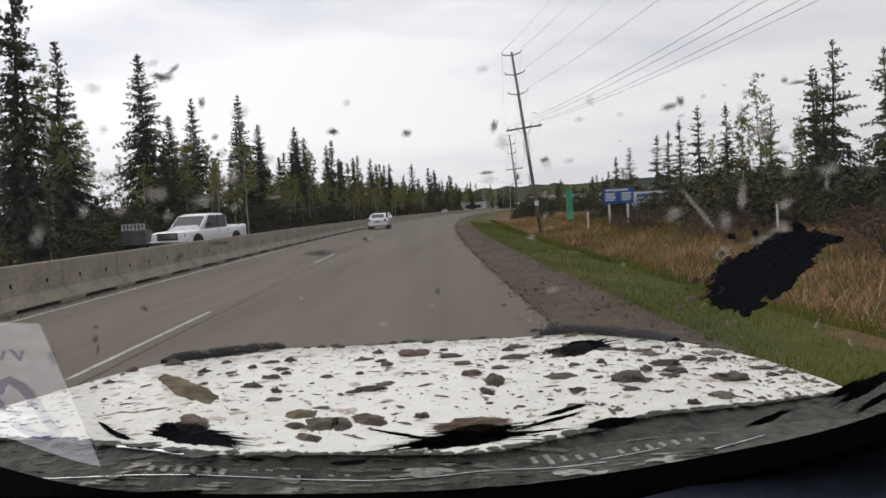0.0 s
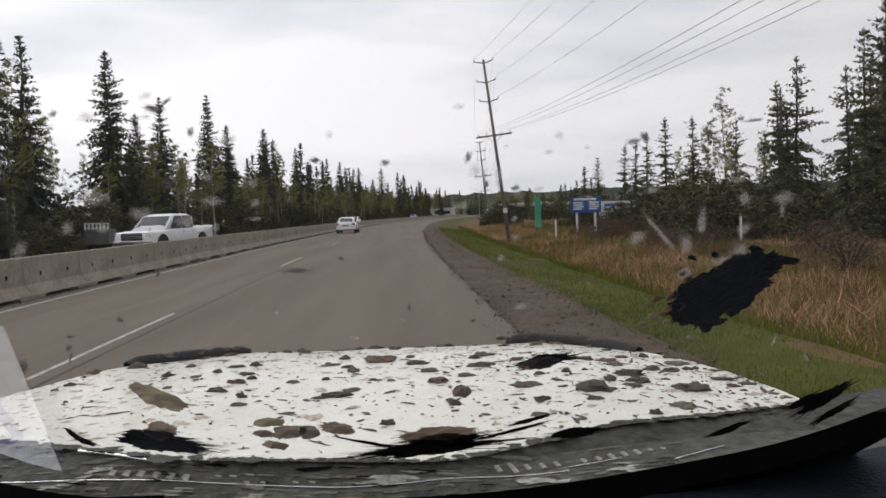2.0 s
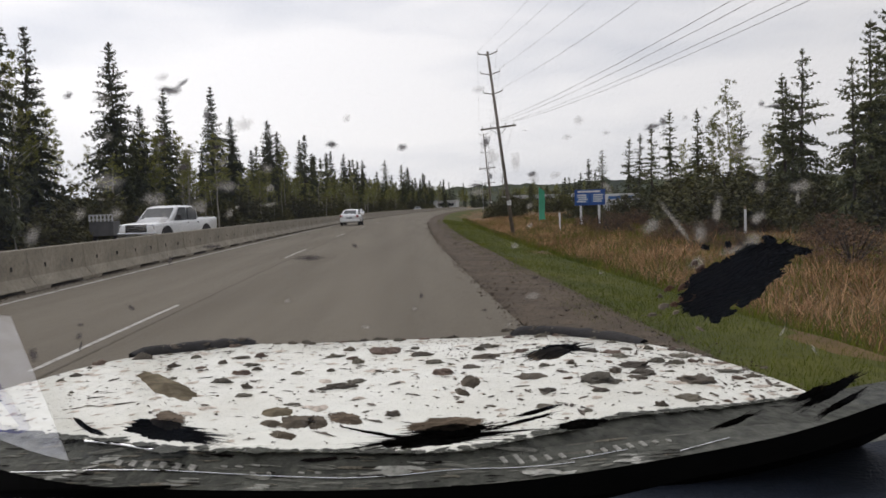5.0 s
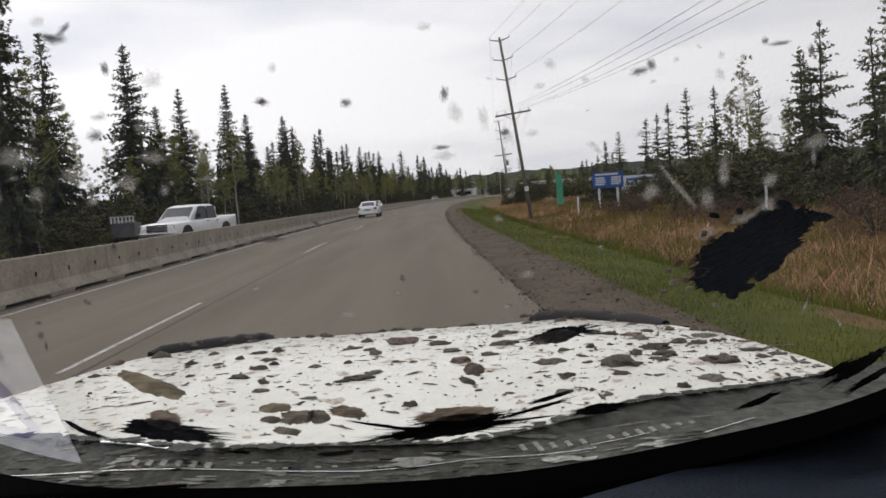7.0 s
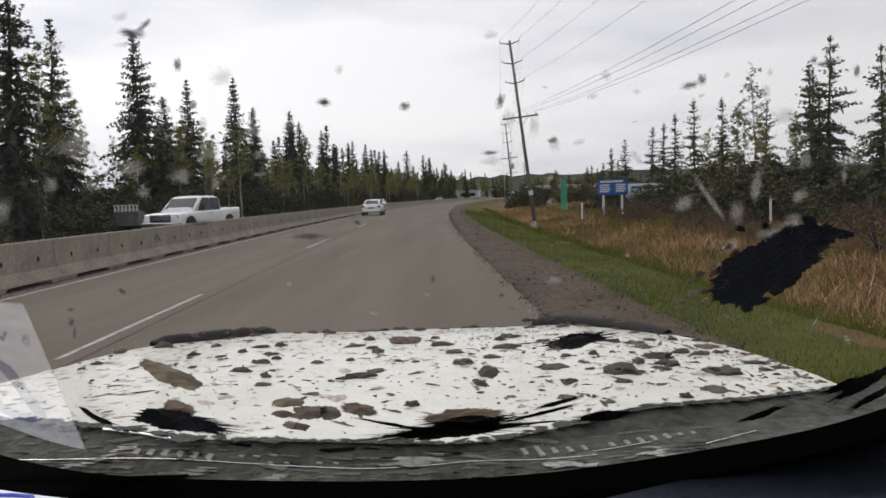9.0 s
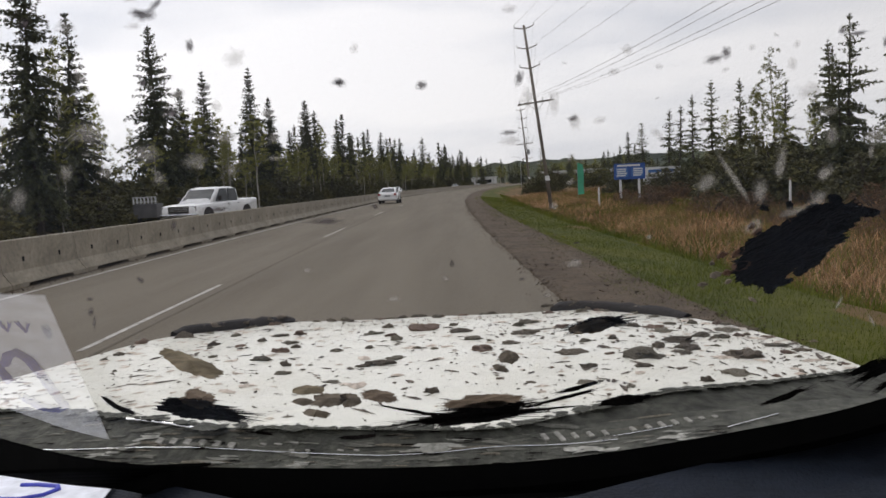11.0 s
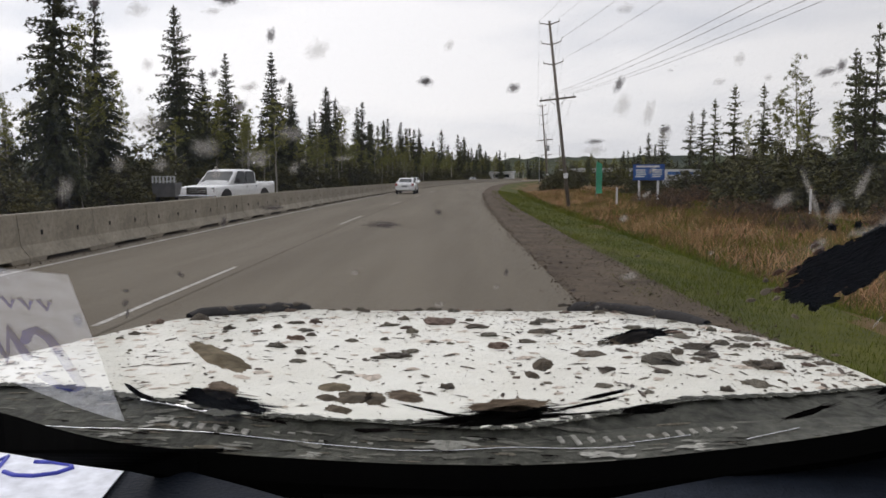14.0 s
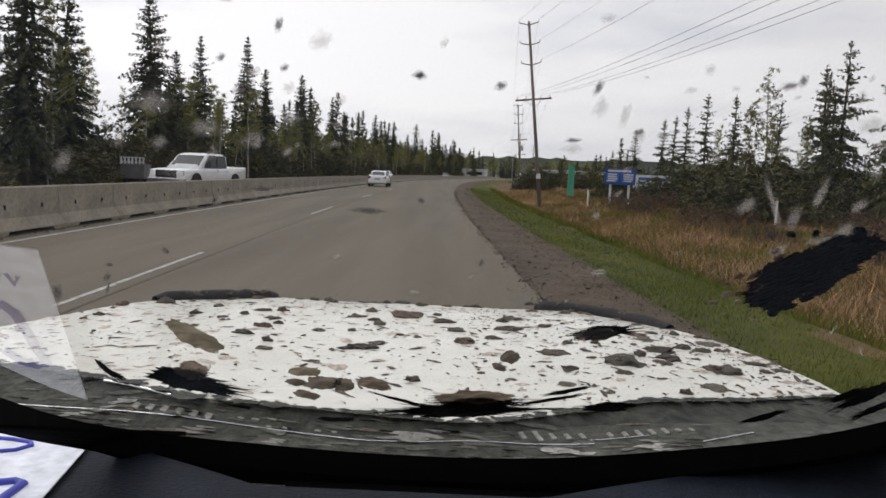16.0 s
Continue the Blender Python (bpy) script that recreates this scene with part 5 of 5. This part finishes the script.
def cowl_mud():
    """Mud washed along the cowl in long smears."""
    rng = np.random.default_rng(9)
    for name, mat, count, label in (("cowl_mud", COWL_FILM, 260, "pale dried mud smeared along the cowl"), ("cowl_dirt", DARK_MUD, 130, "dark wet dirt smeared along the cowl"), ("cowl_clay", CLAY, 130, "brown mud dried along the cowl")):
        tri = []
        for _ in range(count):
            x = rng.uniform(-0.66, 0.55)
            deep = rng.random() ** 1.2 * 0.9 * (cowl_top(x) - cowl_foot(x))
            if x > 0.1 and deep > 0.055 and rng.random() < 0.85:
                continue
            y = cowl_foot(x) + 0.005 + deep
            run = math.atan(0.28 * x / math.sqrt(x * x + 0.012))
            tri += fleck(rng, x, y, min(0.034, rng.gamma(1.4, 0.007) + 0.002), rng.uniform(0.02, 0.13), run + rng.normal(0, 0.04), lambda p, q: cowl_z(p, q) + 0.0006)
        tagged(part_mesh(name, triangles(name, tri), mat), label, "mud", kind="stuff")


def cowl_patches():
    """Broad pale patches on the cowl."""
    rng, tri = np.random.default_rng(21), []
    for x, y, r in ((-0.392, 0.944, 26), (-0.071, 0.9, 40), (-0.037, 0.863, 45), (-0.305, 0.888, 37), (-0.199, 0.862, 27), (-0.438, 0.936, 26), (0.125, 0.867, 37), (0.228, 0.9, 32)):
        run = math.atan(0.28 * x / math.sqrt(x * x + 0.012))
        for _ in range(9):
            px, py = x + rng.normal(0, 0.4) * r / 1000, y + rng.normal(0, 0.003)
            tri += fleck(rng, px, py, r * rng.uniform(0.2, 0.6) / 1000, rng.uniform(0.06, 0.2), run + rng.normal(0, 0.05), lambda p, q: cowl_z(p, q) + 0.0012)
    tagged(part_mesh("cowl_crust", triangles("cowl_crust", tri), COWL_PALE), "broad pale patches on the dark cowl", "mud", kind="stuff")


spatter()
cowl_mud()
cowl_patches()


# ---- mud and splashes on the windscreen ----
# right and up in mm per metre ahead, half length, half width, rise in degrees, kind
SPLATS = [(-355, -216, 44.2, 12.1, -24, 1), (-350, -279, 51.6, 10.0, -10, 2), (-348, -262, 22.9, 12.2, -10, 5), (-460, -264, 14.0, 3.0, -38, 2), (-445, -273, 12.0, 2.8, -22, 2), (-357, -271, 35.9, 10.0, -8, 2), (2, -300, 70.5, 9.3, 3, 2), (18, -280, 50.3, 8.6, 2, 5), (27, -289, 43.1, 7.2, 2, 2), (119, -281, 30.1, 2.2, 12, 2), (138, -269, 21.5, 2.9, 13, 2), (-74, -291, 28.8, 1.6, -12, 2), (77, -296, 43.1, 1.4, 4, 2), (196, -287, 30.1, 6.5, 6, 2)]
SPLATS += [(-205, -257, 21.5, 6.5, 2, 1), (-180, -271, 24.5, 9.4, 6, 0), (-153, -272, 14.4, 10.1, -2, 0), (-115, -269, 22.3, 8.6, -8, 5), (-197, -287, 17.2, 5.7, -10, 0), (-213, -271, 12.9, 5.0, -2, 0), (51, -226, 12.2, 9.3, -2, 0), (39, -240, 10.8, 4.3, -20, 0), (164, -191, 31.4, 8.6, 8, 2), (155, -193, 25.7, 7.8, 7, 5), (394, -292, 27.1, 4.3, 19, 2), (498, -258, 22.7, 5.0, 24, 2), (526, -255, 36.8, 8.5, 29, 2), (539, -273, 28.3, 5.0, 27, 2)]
SPLATS += [(407, -103, 85.5, 33.6, 26, 3), (462, -69, 31.0, 16.9, 6, 3), (494, -66, 21.3, 6.4, -8, 3), (364, -128, 32.5, 21.2, 16, 3), (434, -79, 42.1, 23.9, 18, 3), (458, -49, 5.6, 9.8, 75, 3), (383, -147, 24.1, 7.1, 4, 3), (417, -134, 11.3, 6.3, 20, 3), (428, -122, 21.1, 9.8, 24, 3), (343, -125, 11.3, 6.4, 8, 4), (339, -109, 8.4, 4.2, 29, 4), (320, -111, 6.4, 3.5, 18, 4)]
SPLATS += [(311, -135, 7.8, 4.3, 8, 0), (295, -146, 6.4, 2.1, 6, 0), (372, -59, 2.8, 6.3, 79, 2), (403, -56, 3.5, 4.9, 69, 2), (326, -133, 6.4, 3.5, 8, 4), (357, -167, 2.1, 7.1, 64, 0), (378, -155, 8.5, 5.7, -2, 3), (327, -144, 5.0, 2.1, 18, 0), (307, -121, 3.6, 2.1, -2, 0), (356, -77, 5.6, 3.5, 28, 4), (363, -85, 7.0, 3.5, 34, 4)]
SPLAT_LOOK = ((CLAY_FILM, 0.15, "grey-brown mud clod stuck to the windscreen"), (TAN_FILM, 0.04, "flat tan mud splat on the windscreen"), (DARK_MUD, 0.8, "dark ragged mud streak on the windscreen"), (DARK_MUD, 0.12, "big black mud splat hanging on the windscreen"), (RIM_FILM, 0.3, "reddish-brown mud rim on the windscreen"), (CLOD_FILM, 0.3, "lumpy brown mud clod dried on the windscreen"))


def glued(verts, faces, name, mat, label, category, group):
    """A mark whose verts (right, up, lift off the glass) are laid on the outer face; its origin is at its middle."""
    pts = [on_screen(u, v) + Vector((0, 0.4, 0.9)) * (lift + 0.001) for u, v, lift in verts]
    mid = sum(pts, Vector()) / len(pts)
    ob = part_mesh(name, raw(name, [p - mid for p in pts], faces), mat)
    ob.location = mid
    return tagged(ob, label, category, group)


def splat(u0, v0, a, b, rise, kind, seed):
    """A flat lump of mud stuck to the glass, with a torn rim and long hairs at its ends."""
    mat, ragged, label = SPLAT_LOOK[kind]
    rng = random.Random(seed)
    n, rings = (420 if kind == 2 else 220) if a > 20 else 72, 4
    spike = [0.0] * n
    for _ in range(int((260 if a > 40 else 110) * ragged)):
        side = 0 if u0 < -200 else rng.choice((0, n // 2))
        spike[(side + int(rng.gauss(0, n * 0.07))) % n] = ragged * rng.uniform(0.05, 1.0) ** 2 * 1.2
    c, s = math.cos(radians(rise)), math.sin(radians(rise))
    verts, faces = [(u0 / 1000, v0 / 1000, 0.0012)], []
    for r in range(1, rings + 1):
        f = r / rings
        for i in range(n):
            t = 2 * math.pi * i / n
            w = Vector((math.cos(t), math.sin(t), 0))
            d = 0.95 + 0.26 * noise.noise(w * 1.4 + Vector((seed * 5.7, 0, 0))) + 0.16 * noise.noise(w * 4 + Vector((0, seed * 2.3, 0)))
            if r == rings:
                d += (0.03 if kind == 1 else 0.12) * (noise.noise(w * 9 + Vector((0, 0, seed * 1.7))) + noise.noise(w * 24 + Vector((seed, 0, 0))) + 0.4 * rng.uniform(-1, 1)) + spike[i]
            x, y = w.x * d * f * a / 1000, w.y * d * f * b / 1000
            lift = 0.0012 * max(0.0, 1 - f ** 3) * (0.8 + 0.5 * noise.noise(w * 3 * f + Vector((seed, 1, 2))))
            verts.append((u0 / 1000 + x * c - y * s, v0 / 1000 + x * s + y * c, lift + (0.0006 if kind == 2 else 0.0)))
    for i in range(n):
        faces.append((0, 1 + i, 1 + (i + 1) % n))
        for r in range(rings - 1):
            p, q = 1 + r * n + i, 1 + r * n + (i + 1) % n
            faces.append((p, p + n, q + n, q))
    glued(verts, faces, "mud_splat", mat, label, "mud", "mud on the windscreen")


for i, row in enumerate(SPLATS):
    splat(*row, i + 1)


def splash(u0, v0, a, b, rise, mat, label):
    """A thin dried drop on the glass; its uv runs from the middle outwards."""
    c, s = math.cos(radians(rise)), math.sin(radians(rise))
    unit = [(0.0, 0.0)] + [(f * math.cos(2 * math.pi * k / 24), f * math.sin(2 * math.pi * k / 24)) for f in (0.65, 1.3) for k in range(24)]
    a, b = 1.45e-3 * a, 1.45e-3 * b
    verts = [(u0 / 1000 + x * a * c - y * b * s, v0 / 1000 + x * a * s + y * b * c, -0.0006) for x, y in unit]
    faces = [(0, 1 + k, 1 + (k + 1) % 24) for k in range(24)] + [(1 + k, 25 + k, 25 + (k + 1) % 24, 1 + (k + 1) % 24) for k in range(24)]
    ob = glued(verts, faces, "splash", mat, label, "splash", "dried splashes on the windscreen")
    layer = ob.data.uv_layers.new(name="round")
    for loop in ob.data.loops:
        layer.data[loop.index].uv = unit[loop.vertex_index]


DARK_DROPS = [(-522, 207, 7.0, 7.0, -2), (-382, 212, 12.5, 5.5, -12), (-361, 220, 12.6, 4.9, 35), (-375, 209, 15.4, 7.0, 3), (-323, 171, 5.6, 9.1, -2), (-384, 130, 5.6, 5.6, -2), (-306, 121, 5.6, 5.6, -2), (-352, 93, 10.5, 9.1, -2), (-144, 119, 9.8, 5.6, -10), (-144, 119, 5.6, 2.8, -10), (-44, 111, 7.7, 5.6, 8), (75, 114, 5.6, 9.8, -17), (139, 63, 7.0, 4.2, 8), (61, 50, 11.2, 3.5, -2), (325, 132, 6.3, 7.7, -2), (311, 125, 13.2, 5.6, 8)]
DARK_DROPS += [(464, 151, 4.9, 5.6, -2), (481, 147, 15.3, 3.5, 2), (517, 136, 4.9, 8.4, -2), (-171, -46, 22.7, 4.2, -2), (-108, -31, 4.9, 2.8, -32), (-16, -105, 2.8, 4.3, -2), (70, -128, 3.6, 2.1, -2), (140, -86, 4.3, 2.1, -2), (-304, -25, 14.1, 3.5, -2), (-474, -128, 4.3, 2.1, -2), (-474, -144, 4.3, 5.7, -2), (-471, -157, 2.1, 7.1, -7), (-408, -107, 5.6, 2.8, -34), (-360, -42, 3.5, 6.4, -2), (-533, -166, 6.5, 10.1, 18)]
PALE_DROPS = [(-390, 231, 10.4, 7.6, -2), (-390, 197, 11.2, 4.2, -2), (-474, 200, 13.9, 8.4, -2), (-289, 62, 18.2, 8.4, -10), (84, 91, 9.8, 12.6, -2), (116, 83, 7.0, 15.4, -2), (62, 40, 14.1, 6.3, -2), (-123, 158, 5.6, 7.0, -2), (66, 194, 9.8, 6.3, -2), (-269, 154, 14.0, 12.6, -2), (-551, -1, 11.3, 15.5, -2), (-327, 34, 15.5, 9.9, -2), (-283, 22, 6.3, 7.8, -2), (-227, 33, 10.6, 3.5, -2), (113, -40, 6.4, 5.0, -2), (136, -111, 12.1, 5.7, 2), (-91, -145, 7.8, 3.6, -2), (-197, -105, 5.7, 3.6, -2)]
PALE_DROPS += [(301, -20, 15.4, 9.8, 26), (333, -15, 41.4, 4.3, -57), (391, 0, 21.0, 6.3, 79), (367, -33, 9.8, 15.5, 8), (436, -46, 14.0, 9.8, 18), (407, -59, 18.3, 5.6, 13), (358, -75, 14.0, 7.7, 28), (501, 9, 10.5, 3.5, 85), (464, -174, 10.6, 2.1, 60), (505, -198, 8.8, 2.2, -61), (505, 27, 16.7, 9.7, 18), (-25, -123, 4.3, 2.8, -2), (103, -149, 3.6, 2.8, -2), (229, -83, 4.3, 2.8, -2), (-389, 47, 18.3, 11.3, -2), (-457, 74, 25.3, 12.7, -2), (-439, 27, 9.9, 8.5, -2), (-489, 29, 8.5, 9.9, -2)]
PALE_DROPS += [(-373, 15, 8.5, 7.1, -2), (428, 83, 18.2, 11.2, -2), (449, 58, 12.6, 7.0, -2)]
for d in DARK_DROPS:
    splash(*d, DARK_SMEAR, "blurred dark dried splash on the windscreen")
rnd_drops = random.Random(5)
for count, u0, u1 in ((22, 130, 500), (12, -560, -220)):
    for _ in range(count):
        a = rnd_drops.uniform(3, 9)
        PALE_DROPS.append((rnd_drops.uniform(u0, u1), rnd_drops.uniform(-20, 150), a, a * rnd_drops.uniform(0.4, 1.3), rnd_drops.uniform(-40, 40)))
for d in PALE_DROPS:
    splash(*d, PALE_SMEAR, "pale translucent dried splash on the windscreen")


# ---- the paper on the dashboard ----
def paper():
    top = thing("paper_sheet", "white paper note with blue handwriting lying on the dashboard", "paper", at=(-0.358, 0.778, 1.219), rz=8.3)
    sheet = raw("sheet", [(0, -0.272, 0), (0, -0.008, 0), (-0.216, 0.088, 0), (-0.216, -0.272, 0)], [(0, 1, 2, 3)])
    part_mesh("sheet", sheet, PAPER, top).modifiers.new("thick", "SOLIDIFY").thickness = 0.0012

    def stroke(points, wide=0.0042):
        tube("ink_stroke", [(x, y, 0.0006) for x, y in points], wide, INK, top, "blue pen stroke")

    # large letters across the sheet, then a line of small unreadable ones
    stroke([(-0.057, -0.177), (-0.052, -0.189), (-0.043, -0.195), (-0.036, -0.185), (-0.032, -0.16), (-0.029, -0.135), (-0.025, -0.11), (-0.034, -0.104), (-0.047, -0.108), (-0.059, -0.126)])
    stroke([(-0.095, 0.009), (-0.076, 0.005), (-0.056, -0.004), (-0.052, -0.013), (-0.062, -0.026), (-0.081, -0.031), (-0.1, -0.027), (-0.114, -0.016)], 0.0026)
    stroke([(-0.1, -0.13), (-0.082, -0.19), (-0.08, -0.145), (-0.066, -0.194), (-0.062, -0.15)])
    stroke([(-0.16, -0.02), (-0.148, 0.03), (-0.14, -0.005), (-0.128, 0.028), (-0.124, -0.012)], 0.0026)
    for k in range(7):
        stroke([(-0.115 + 0.014 * k, -0.238), (-0.111 + 0.014 * k, -0.224), (-0.106 + 0.014 * k, -0.237)], 0.0016)


paper()
